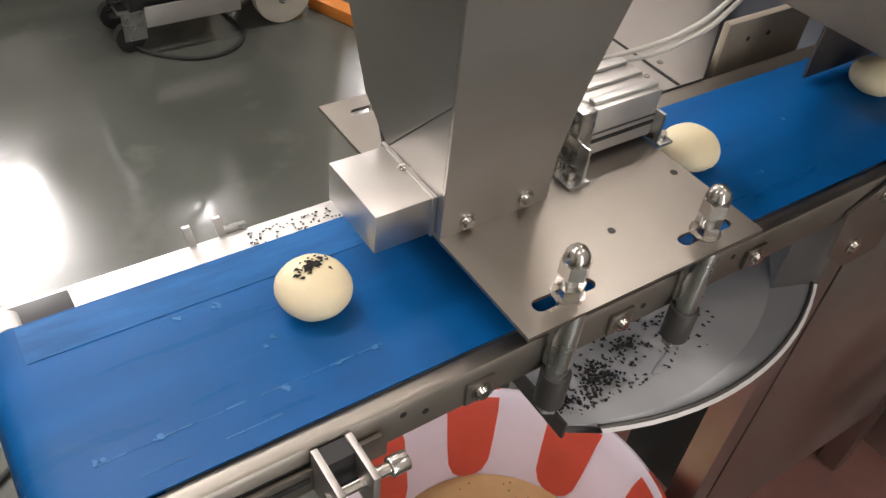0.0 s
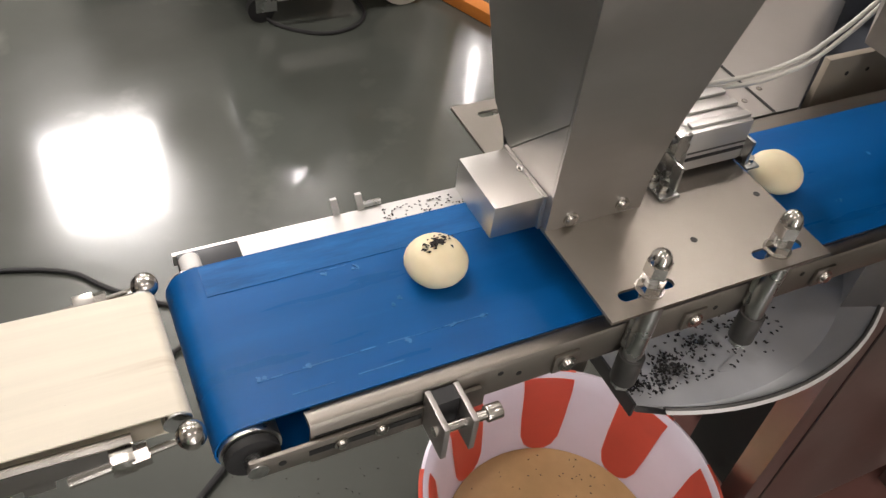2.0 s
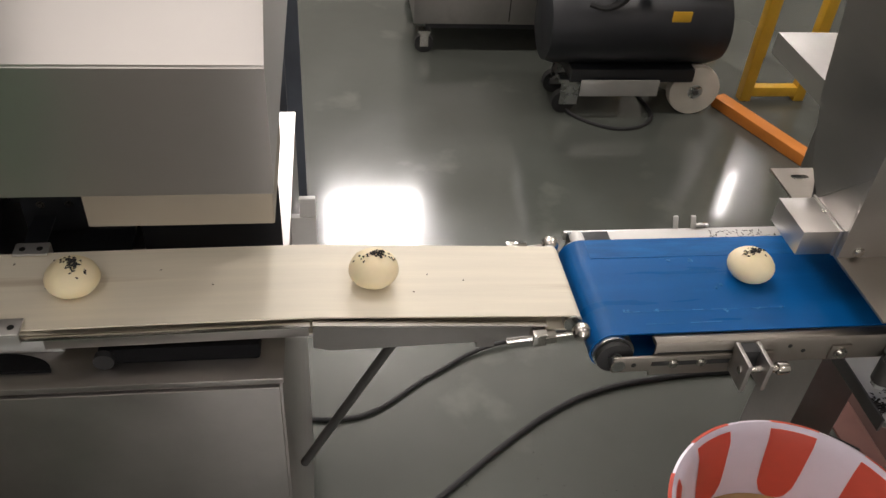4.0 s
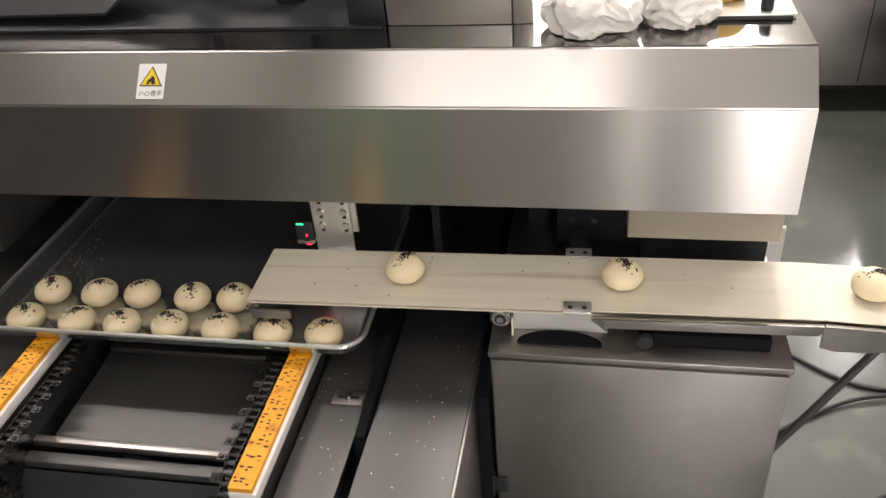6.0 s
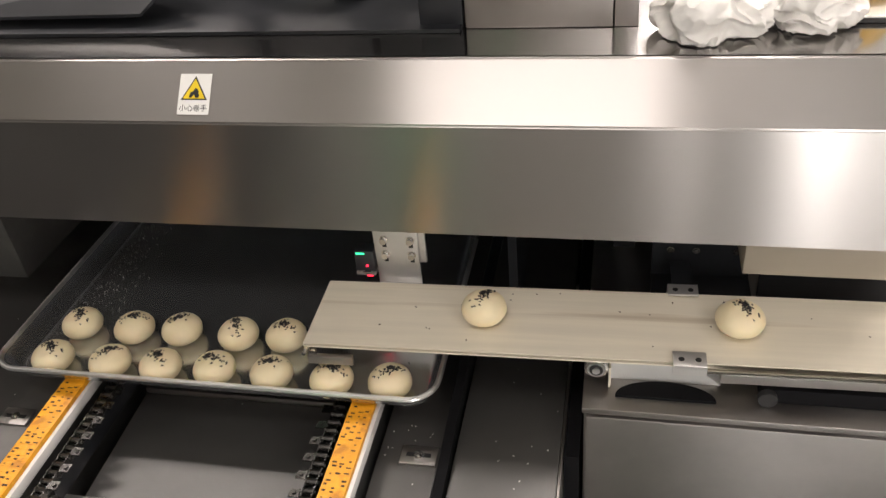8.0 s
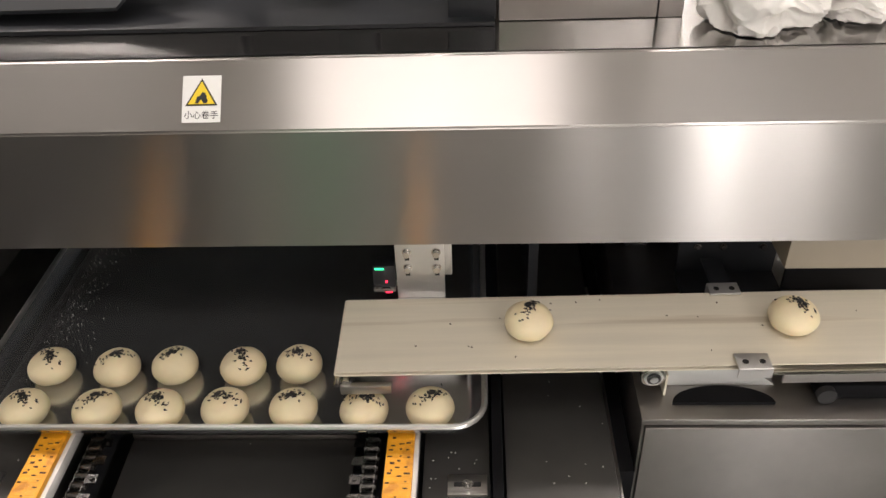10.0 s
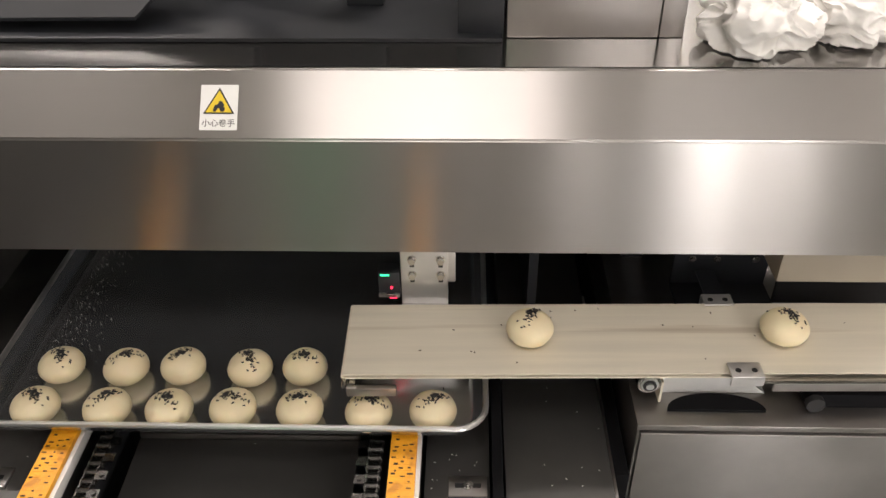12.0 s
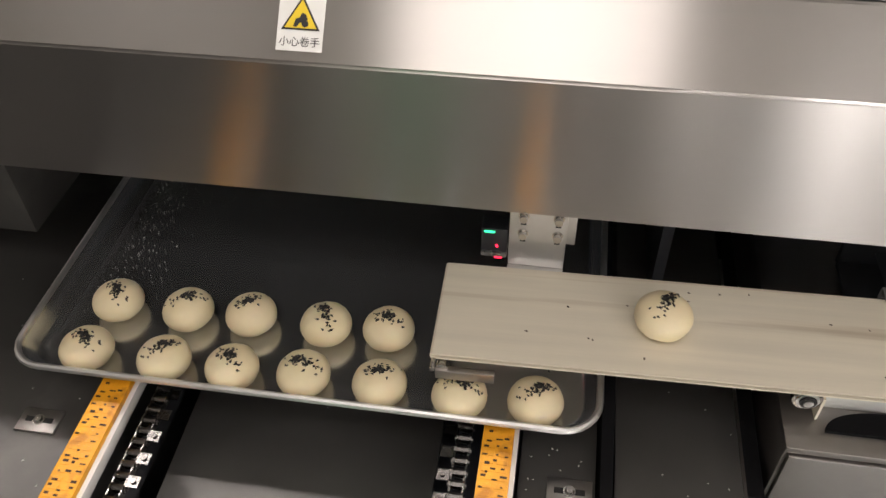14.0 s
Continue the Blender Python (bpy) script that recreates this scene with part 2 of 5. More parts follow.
def finish(bm, name, mat, angle=35):
    bmesh.ops.recalc_face_normals(bm, faces=bm.faces)
    for f in bm.faces:
        f.smooth = True
    for e in bm.edges:
        e.smooth = len(e.link_faces) == 2 and e.calc_face_angle(0) < radians(angle)
    me = bpy.data.meshes.new(name)
    bm.to_mesh(me)
    bm.free()
    for one in mat if isinstance(mat, list) else [mat]:
        me.materials.append(one)
    return me


BASE = {}
# Where the assembly being built is moved as a whole.
SHIFT = [Vector((0, 0, 0))]


def thing(name, at, label, category, group="", kind=""):
    """An Empty at a thing's base, for its parts."""
    ob = tagged(new(name), label, category, group, kind)
    ob.location = Vector(at) + SHIFT[0]
    ob.empty_display_size = 0.02
    BASE[ob.name] = Vector(at)
    return ob


def part(name, bm, mat, parent, label=""):
    """One mesh under a thing or a part; the mesh is given in the world's places."""
    base = BASE[parent.name]
    bmesh.ops.translate(bm, verts=bm.verts, vec=-base)
    ob = new(name, finish(bm, name, M[mat] if isinstance(mat, str) else mat))
    ob.parent = parent
    BASE[ob.name] = base
    return tagged(ob, label)


def solo(name, bm, mat, label, category, group="", kind=""):
    """A thing of one mesh, with its origin at the middle of its base."""
    lo = Vector([min(v.co[k] for v in bm.verts) for k in range(3)])
    hi = Vector([max(v.co[k] for v in bm.verts) for k in range(3)])
    at = Vector(((lo.x + hi.x) / 2, (lo.y + hi.y) / 2, lo.z))
    bmesh.ops.translate(bm, verts=bm.verts, vec=-at)
    ob = tagged(new(name, finish(bm, name, M[mat])), label, category, group, kind)
    ob.location = at + SHIFT[0]
    BASE[ob.name] = at
    return ob


def add_hex(bm, c, axis, r, h, dome=False):
    """A hexagonal nut or bolt head at c, standing along axis."""
    c, axis = Vector(c), Vector(axis).normalized()
    add_cyl(bm, c, c + axis * h, r, 6)
    if dome:
        bmesh.ops.create_uvsphere(bm, u_segments=16, v_segments=8, radius=r * 0.87, matrix=Matrix.Translation(c + axis * h) @ Matrix.Diagonal((1, 1, 1.35, 1)))
    return bm


def screw(parent, c, axis, r=0.004, name="screw"):
    """A round-headed socket screw."""
    c, axis = Vector(c), Vector(axis).normalized()
    bm = add_cyl(bmesh.new(), c, c + axis * r * 0.35, r * 1.35, 16)
    add_cyl(bm, c + axis * r * 0.35, c + axis * r * 0.85, r, 14, r * 0.75)
    return part(name, bm, "chrome", parent)


def add_seeds(bm, spots, size=0.0016):
    """Sesame seeds: small pointed lozenges at places with normals."""
    for p, nrm in spots:
        nrm = Vector(nrm).normalized()
        q = nrm.to_track_quat("Z", "Y").to_matrix().to_4x4() @ Matrix.Rotation(random.uniform(0, 6.28), 4, "Z")
        s = size * random.uniform(0.75, 1.15)
        pts = [(-s, 0, 0), (0.35 * s, 0.55 * s, 0), (0.35 * s, -0.55 * s, 0), (s * 0.9, 0, 0), (0.1 * s, 0, 0.45 * s), (0.1 * s, 0, -0.3 * s)]
        v = [bm.verts.new(Matrix.Translation(p) @ q @ Vector(a)) for a in pts]
        for a, b in ((0, 2), (2, 3), (3, 1), (1, 0)):
            bm.faces.new((v[a], v[b], v[4]))
            bm.faces.new((v[b], v[a], v[5]))
    return bm

# ---- room ----
floor = solo("floor", boxm(RX0, RX1, RY0, RY1, -0.1, 0.0), "floor", "glossy grey-green epoxy factory floor", "floor", kind="structure")


def wall_with_windows(name, y0, y1, windows):
    """A wall along x, cut round its window openings."""
    bm = bmesh.new()
    xs = RX0
    for x0, x1, z0, z1 in sorted(windows):
        add_box(bm, xs, x0, y0, y1, 0, RH)
        add_box(bm, x0, x1, y0, y1, 0, z0)
        add_box(bm, x0, x1, y0, y1, z1, RH)
        xs = x1
    add_box(bm, xs, RX1, y0, y1, 0, RH)
    wall = solo(name, bm, "wall" if y0 > 0 else "southwall", "off-white painted factory wall with daylight windows", "wall", kind="structure")
    return wall


wall_with_windows("wall_north", RY1, RY1 + 0.2, FAR_WINDOWS)
# Unseen wall, set close so its slits reflect in the hood.
wall_with_windows("wall_south", RY0 - 0.2, RY0, NEAR_SLITS)
solo("wall_west", boxm(RX0 - 0.2, RX0, RY0, RY1, 0, RH), "wall", "plain off-white painted wall", "wall", kind="structure")
solo("wall_east", boxm(RX1, RX1 + 0.2, RY0, RY1, 0, RH), "wall", "plain off-white painted wall", "wall", kind="structure")
solo("ceiling", boxm(RX0 - 0.2, RX1 + 0.2, RY0 - 0.2, RY1 + 0.2, RH, RH + 0.15), "ceiling", "white factory ceiling", "ceiling", kind="structure")
for i, (wins, y) in enumerate(((FAR_WINDOWS, RY1), (NEAR_SLITS, RY0))):
    for x0, x1, z0, z1 in wins:
        w = thing("window_%d" % (i + 1), ((x0 + x1) / 2, y, z0), "white-framed factory window with daylight behind", "window", kind="structure")
        bm = bmesh.new()
        yy = y + 0.05 if i == 0 else y - 0.05
        for a in (x0, x1 - 0.04):
            add_box(bm, a, a + 0.04, yy - 0.03, yy + 0.03, z0, z1)
        for a in (z0, z1 - 0.04):
            add_box(bm, x0 + 0.04, x1 - 0.04, yy - 0.028, yy + 0.028, a, a + 0.04)
        part("window_frame", bm, "hdpe", w)
# Unseen slatted panel, added so the hood's west part reflects dark.
bm = boxm(RX0 + 0.3, -0.5, RY0, RY0 + 0.04, 0.0, 3.0)
for k in range(30):
    add_box(bm, RX0 + 0.34, -0.54, RY0 + 0.04, RY0 + 0.05, 0.02 + 0.1 * k, 0.1 + 0.1 * k)
solo("dark_panel", bm, "shutter", "unseen dark slatted panel added to darken the hood's reflection", "door", kind="structure")
solo("notice_board", boxm(-0.2, 0.1, RY0, RY0 + 0.03, 0.02, 2.2, bev=0.005), "green", "green painted board on the wall", "board")
# Housings for the added ceiling lights.
for tx, ty, lx, ly, power in ADDED_LIGHTS:
    t = thing("ceiling_light", (tx, ty, RH), "white housing of an added, unseen ceiling light", "ceiling light", "ceiling lights")
    part("housing", boxm(tx - lx / 2 - 0.02, tx + lx / 2 + 0.02, ty - ly / 2 - 0.02, ty + ly / 2 + 0.02, RH - 0.11, RH, bev=0.01), "hdpe", t)

# ---- panning machine: hood ----
SHIFT[0] = Vector((-0.006, 0.010, -0.015))
HX0, HX1, HY, HZ0, HZ1 = -0.55, 1.154, 0.093, 1.096, 1.24
hood = thing("machine_hood", (0.3, 0.4, HZ0), "brushed stainless steel machine hood with a folded front", "machine hood")
t_ = 0.003
section = [(HY, HZ0), (HY, HZ1), (0.147, 1.295), (0.152, 1.295), (0.152, 1.292), (0.1475, 1.292), (HY + t_, HZ1 - 0.0015), (HY + t_, HZ0)]
bm = prismm([(HX0, y, z) for y, z in section], (HX1 - HX0, 0, 0))
sharp = [e for e in bm.edges if abs(e.verts[0].co.x - e.verts[1].co.x) > 0.5 and min(v.co.y for v in e.verts) < 0.15]
bmesh.ops.bevel(bm, geom=sharp, offset=0.0018, segments=3, affect="EDGES")
part("folded_front", bm, "brushed", hood)
part("end_plate", prismm([(HX1 - 0.004, y, z) for y, z in ((HY + 0.004, HZ0), (HY + 0.004, HZ1 - 0.002), (0.149, 1.2915), (0.9, 1.2915), (0.9, HZ0))], (0.003, 0, 0)), "brushed", hood)
part("end_plate", prismm([(HX0 + 0.001, y, z) for y, z in ((HY + 0.004, HZ0), (HY + 0.004, HZ1 - 0.002), (0.149, 1.2915), (0.9, 1.2915), (0.9, HZ0))], (0.003, 0, 0)), "brushed", hood)
part("top_sheet", boxm(HX0, HX1, 0.1522, 0.9, 1.292, 1.295), "topsteel", hood, "polished flat steel top")
part("bottom_flange", boxm(HX0 + 0.005, HX1 - 0.005, HY + 0.004, HY + 0.022, HZ0 + 0.001, HZ0 + 0.004), "brushed", hood)
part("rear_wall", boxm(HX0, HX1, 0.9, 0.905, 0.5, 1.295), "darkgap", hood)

# Body under and behind the hood.
body = thing("panning_machine", (0.3, 0.6, 0), "panning machine under the hood, open recess coloured dark for shade", "machine")
# Recess back and floor take the tone that carries their shade.
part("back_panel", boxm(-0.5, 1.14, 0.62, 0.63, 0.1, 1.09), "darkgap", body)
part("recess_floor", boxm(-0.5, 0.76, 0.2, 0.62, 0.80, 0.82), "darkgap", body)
# Recess sides are black so they sink into the shade.
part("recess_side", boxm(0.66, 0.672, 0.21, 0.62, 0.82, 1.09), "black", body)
# Black panel added to hide the lit cabinet top, for the shade there.
part("rear_shade_panel", boxm(0.985, 1.15, 0.2, 0.205, 0.926, 1.03), "black", body)
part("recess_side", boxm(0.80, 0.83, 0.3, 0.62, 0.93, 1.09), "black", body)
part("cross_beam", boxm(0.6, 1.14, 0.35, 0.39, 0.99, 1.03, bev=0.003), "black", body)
part("inner_block", boxm(0.95, 1.149, 0.13, 0.3, 1.029, 1.094, bev=0.002), "beige", body, "beige steel box under the hood")
bm = boxm(0.85, 0.974, 0.215, 0.222, 0.955, 1.094, bev=0.001)
add_box(bm, 0.85, 0.974, 0.16, 0.215, 0.953, 0.959)
hang = part("hanger_bracket", bm, "black", body, "black folded hanger bracket")
for x in (0.873, 0.905, 0.955):
    screw(hang, (x, 0.214, 1.0), (0, -1, 0), 0.0036)
part("machine_leg", boxm(-0.5, -0.46, 0.5, 0.54, 0.015, 0.8), "deck", body)
part("machine_leg", boxm(1.09, 1.13, 0.55, 0.59, 0.015, 0.98), "deck", body)
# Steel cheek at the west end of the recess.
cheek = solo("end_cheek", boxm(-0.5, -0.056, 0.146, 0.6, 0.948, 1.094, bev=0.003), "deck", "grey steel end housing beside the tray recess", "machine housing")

# ---- table top over the hood ----
top_box = thing("control_box", (0.72, 0.4, 1.296), "plain grey steel box on the machine top", "control box")
part("box_body", boxm(0.62, 0.789, 0.23, 0.75, 1.2955, 1.62, bev=0.002), "satin", top_box)
part("side_strip", boxm(0.7905, 0.817, 0.231, 0.75, 1.2955, 1.62, bev=0.001), "satin", top_box)
bay = thing("upper_bay", (0.2, 0.5, 1.296), "dark open bay with black posts on the machine top", "machine bay")
# Back, floor and chute are black in place of the open bay's shade.
part("bay_back", boxm(-0.55, 0.615, 0.7, 0.71, 1.2955, 1.7), "black", bay)
part("bay_floor", boxm(-0.55, 0.615, 0.217, 0.7, 1.2955, 1.3), "black", bay)
part("post", boxm(0.565, 0.617, 0.232, 0.3, 1.2955, 1.7, bev=0.002), "black", bay)
part("post", boxm(0.43, 0.475, 0.32, 0.36, 1.3, 1.7, bev=0.002), "black", bay)
part("post", boxm(0.27, 0.3, 0.35, 0.39, 1.3, 1.7, bev=0.002), "black", bay)
wedge = prismm([(-0.1, 0.24, 1.31), (0.2, 0.24, 1.312), (0.25, 0.3, 1.355), (0.12, 0.42, 1.4), (-0.1, 0.42, 1.4)], (0, 0, 0.004))
part("sloping_chute", wedge, "black", bay, "grey sloping steel sheet")
part("chute_support", boxm(-0.05, -0.03, 0.3, 0.32, 1.3, 1.345), "black", bay)


def cloth_heap(name, cx, cy, z, sx, sy, h, seed, label):
    """A crumpled cloth: a lump pushed into sharp folds, flat where it lies."""
    bm = bmesh.new()
    bmesh.ops.create_icosphere(bm, subdivisions=6, radius=1.0)
    off = Vector((seed * 2.7, seed * 1.3, seed * 0.9))
    for v in bm.verts:
        n_ = v.co.normalized()
        big = noise.noise(n_ * 1.3 + off)
        warp = n_ + 0.5 * noise.noise_vector(n_ * 1.6 + off)
        fold = (1 - abs(noise.noise(warp * 2.1 + off)) * 2.2) * 0.17 + (1 - abs(noise.noise(warp * 3.6 - off)) * 2.2) * 0.05 + 0.012 * noise.noise(n_ * 9 + off)
        r = 0.82 + 0.28 * big + fold
        p = n_ * r
        v.co = Vector((cx + p.x * sx, cy + p.y * sy, z + max(0.001, (p.z + 0.55) * h * 0.62)))
    return solo(name, bm, "cloth", label, "cloth", "wiping cloths")


cloth_heap("wiping_cloth", 0.895, 0.225, 1.2955, 0.062, 0.065, 0.075, 3, "crumpled white wiping cloth on the steel top")
cloth_heap("wiping_cloth", 1.0, 0.25, 1.2955, 0.06, 0.06, 0.06, 8, "crumpled white wiping cloth on the steel top")
sp = bmesh.new()
bmesh.ops.create_icosphere(sp, subdivisions=3, radius=0.03, matrix=Matrix.Translation((1.065, 0.3, 1.322)) @ Matrix.Diagonal((1, 1, 0.88, 1)))
for v in sp.verts:
    v.co += 0.004 * noise.noise_vector(v.co * 60)
solo("sponge", sp, "sponge", "yellow rounded sponge beside the cloths", "sponge")
tray_top = thing("top_plate", (1.08, 0.3, 1.296), "bright white plate edge with a black knob", "plate")
part("plate", boxm(1.02, 1.145, 0.235, 0.5, 1.2955, 1.303, bev=0.002), "alu", tray_top)
part("plate_edge", boxm(1.02, 1.14, 0.2325, 0.2345, 1.2957, 1.3005), "ink", tray_top)
part("knob", cylm((1.11, 0.25, 1.303), (1.11, 0.25, 1.322), 0.008, 14, bev=0.001), "black", tray_top, "small black knob")

# ---- warning sticker on the sloping hood face ----
fdir = Vector((0, 0.147 - HY, 1.295 - HZ1)).normalized()
fnrm = Vector((0, -fdir.z, fdir.y))
sticker = thing("warning_sticker", (0.318, HY + 0.01, HZ1 + 0.01), "white sticker with a yellow warning triangle and writing", "sticker")
S0 = Vector((0.298, HY, HZ1)) + fdir * 0.010


def on_face(u, v, lift):
    return S0 + Vector((u, 0, 0)) + fdir * v + fnrm * lift


def flat(pts, lift, thick=0.0003):
    return prismm([on_face(u, v, lift) for u, v in pts], fnrm * thick)


part("backing", flat([(0, 0), (0.0395, 0), (0.0395, 0.049), (0, 0.049)], 0.0004), "signwhite", sticker)
tri = lambda s, c: [(0.0198 - s, c - s * 0.58), (0.0198 + s, c - s * 0.58), (0.0198, c + s * 1.15)]
part("triangle_edge", flat(tri(0.0165, 0.027), 0.0008), "ink", sticker)
part("triangle", flat(tri(0.0138, 0.0269), 0.0012), "signyellow", sticker)
bm = flat([(0.0135, 0.02), (0.0165, 0.0195), (0.019, 0.0235), (0.0225, 0.022), (0.0255, 0.0265), (0.0235, 0.0305), (0.0205, 0.0315), (0.0185, 0.0275), (0.0155, 0.0265)], 0.0016)
add_prism(bm, [on_face(0.0235 + 0.003 * math.cos(a * 0.785), 0.0225 + 0.003 * math.sin(a * 0.785), 0.0016) for a in range(8)], fnrm * 0.0003)
part("pictogram", bm, "ink", sticker)
# The four characters under the triangle.
curve = bpy.data.curves.new("writing", "FONT")
curve.body = "小心卷手"
curve.size, curve.align_x, curve.extrude = 0.0088, "CENTER", 0.0001
wr = new("writing_curve", curve)
bpy.context.view_layer.update()
wme = bpy.data.meshes.new_from_object(wr.evaluated_get(bpy.context.evaluated_depsgraph_get()))
bpy.data.objects.remove(wr)
wme.materials.append(M["ink"])
writing = new("writing", wme)
writing.parent = sticker
turn = Matrix((Vector((1, 0, 0)), fdir, fnrm)).transposed().to_4x4()
writing.matrix_local = Matrix.Translation(on_face(0.0198, 0.0045, 0.0008) - BASE[sticker.name]) @ turn
SHIFT[0] = Vector((0, 0, 0))

# ---- deck, rails and chains ----
deck = thing("feed_deck", (0.3, 0.0, 0), "dull stained steel feed deck below the tray", "machine deck")
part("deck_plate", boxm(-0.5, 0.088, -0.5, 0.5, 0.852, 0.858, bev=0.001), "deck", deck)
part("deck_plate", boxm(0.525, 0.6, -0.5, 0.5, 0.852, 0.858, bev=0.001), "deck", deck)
part("centre_sheet", prismm([(0.165, -0.15, 0.83), (0.165, 0.03, 0.838), (0.165, 0.2, 0.838), (0.165, 0.2, 0.834), (0.165, -0.15, 0.826)], (0.275, 0, 0)), "deck", deck)
part("sheet_lip", boxm(0.165, 0.44, 0.035, 0.055, 0.838, 0.848, bev=0.003), "satin", deck)
part("front_bar", boxm(0.12, 0.445, -0.158, -0.146, 0.838, 0.85, bev=0.003), "satin", deck)
part("front_bar", boxm(0.12, 0.445, -0.185, -0.166, 0.826, 0.84, bev=0.003), "deck", deck)
part("front_apron", prismm([(0.05, -0.19, 0.83), (0.05, -0.24, 0.78), (0.05, -0.24, 0.6), (0.05, -0.236, 0.6), (0.05, -0.236, 0.778), (0.05, -0.187, 0.827)], (0.42, 0, 0)), "black", deck)
# Same darkened tone, for the shade below the deck.
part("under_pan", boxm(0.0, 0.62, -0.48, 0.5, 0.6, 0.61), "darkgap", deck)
part("side_frame", boxm(-0.5, 0.06, -0.5, -0.49, 0.0, 0.85), "deck", deck)
part("side_frame", boxm(0.53, 0.6, -0.3, -0.29, 0.0, 0.85), "deck", deck)
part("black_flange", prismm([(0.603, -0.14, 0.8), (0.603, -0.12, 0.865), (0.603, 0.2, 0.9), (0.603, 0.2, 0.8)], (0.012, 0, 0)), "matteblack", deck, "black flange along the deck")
for x, y in ((0.575, -0.047), (0.02, -0.045)):
    clip = part("slotted_clip", boxm(x - 0.022, x + 0.022, y - 0.014, y + 0.014, 0.858, 0.861, bev=0.0008), "satin", deck)
    part("slot", boxm(x - 0.015, x + 0.015, y - 0.003, y + 0.003, 0.8612, 0.8617), "ink", clip)
    screw(clip, (x, y, 0.861), (0, 0, 1), 0.0045)
# Box channel between the deck and the cabinet.
chan = thing("box_channel", (0.68, 0.0, 0), "dull steel box channel beside the feed deck", "machine channel")
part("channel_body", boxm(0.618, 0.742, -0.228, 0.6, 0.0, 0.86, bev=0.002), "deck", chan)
part("edge_strip", boxm(0.7425, 0.7455, -0.226, 0.3, 0.5, 0.858), "satin", chan)
# Matt black sheet standing for the shade in the open gap.
part("gap_shade", boxm(0.7465, 0.764, -0.02, 0.55, 0.0, 0.85), "matteblack", chan)

for side, (x0, x1, white) in (("l", (0.091, 0.122, 1)), ("r", (0.487, 0.517, 1))):
    rail = thing("guide_rail", ((x0 + x1) / 2, -0.25, 0.86), "yellow pitted plastic guide rail on white backing", "guide rail", "guide rails")
    part("white_base", boxm(x0 + (0.002 if side == "l" else 0.0), x1 + 0.0045, -0.249, 0.5, 0.882, 0.897, bev=0.001), "hdpe", rail, "white plastic base strip")
    part("yellow_strip", boxm(x0, x1, -0.247, 0.5, 0.8972, 0.905, bev=0.0012), "yellow", rail)
    rnd = random.Random(5)
    bm = bmesh.new()
    knobs = bmesh.new()
    y = -0.242
    while y < 0.06:
        for lane in (0.2, 0.5, 0.8):
            if rnd.random() < 0.3:
                continue
            cx, w = x0 + (x1 - x0) * lane + rnd.uniform(-0.002, 0.002), rnd.uniform(0.001, 0.0034)
            cy = y + rnd.uniform(0, 0.005)
            add_box(bm, cx - w, cx + w, cy - 0.0008, cy + rnd.uniform(0.0004, 0.0018), 0.9051, 0.9058)
        for lane in (0.28, 0.72):
            cx = x0 + (x1 - x0) * lane
            add_box(knobs, cx - 0.0052, cx + 0.0052, y + 0.001, y + 0.0062, 0.9049, 0.9055, bev=0.0002, seg=1)
        y += 0.0085
    tagged(part("crumb_dirt", bm, "crumb", rail, "dark crumbs in the strip"), kind="stuff")
    tagged(part("grip_relief", knobs, "yellow", rail), kind="stuff")
    part("rail_foot", boxm(x0 + 0.004, x1, -0.235, 0.45, 0.6, 0.882), "deck", rail)

# Flour specks on the deck and the channel.
rnd = random.Random(17)
spots = [((rnd.uniform(0.53, 0.595), rnd.uniform(-0.2, 0.0), 0.8586), (0, 0, 1)) for _ in range(22)]
spots += [((rnd.uniform(-0.12, 0.08), rnd.uniform(-0.2, 0.15), 0.8586), (0, 0, 1)) for _ in range(26)]
spots += [((rnd.uniform(0.63, 0.735), rnd.uniform(-0.2, 0.12), 0.8606), (0, 0, 1)) for _ in range(20)]
spots += [((rnd.uniform(0.18, 0.43), rnd.uniform(0.0, 0.15), 0.839), (0, 0, 1)) for _ in range(14)]
tagged(solo("deck_flour", add_seeds(bmesh.new(), spots, 0.0015), "cloth", "pale flour specks on the steel deck", "crumbs"), kind="stuff")

# Roller chains: links are parts, each of two plates and a roller.
link_bm = bmesh.new()
for s in (-1, 1):
    for e in (-0.0064, 0.0064):
        add_cyl(link_bm, (s * 0.0065 - 0.0008, e, 0), (s * 0.0065 + 0.0008, e, 0), 0.0058, 8)
    add_box(link_bm, s * 0.0065 - 0.0008, s * 0.0065 + 0.0008, -0.0064, 0.0064, -0.0045, 0.0045)
add_cyl(link_bm, (-0.009, -0.0064, 0), (0.009, -0.0064, 0), 0.0026, 8)
add_cyl(link_bm, (-0.0055, 0.0064, 0), (0.0055, 0.0064, 0), 0.0046, 8)
link_mesh = finish(link_bm, "link", M["chain"])
tab_bm = boxm(-0.02, -0.008, -0.006, 0.006, 0.004, 0.0055)
add_box(tab_bm, -0.0095, -0.008, -0.006, 0.006, -0.003, 0.004)
add_cyl(tab_bm, (-0.0145, 0, 0.0055), (-0.0145, 0, 0.0075), 0.0026, 8)
tab_mesh = finish(tab_bm, "lug", M["chain"])
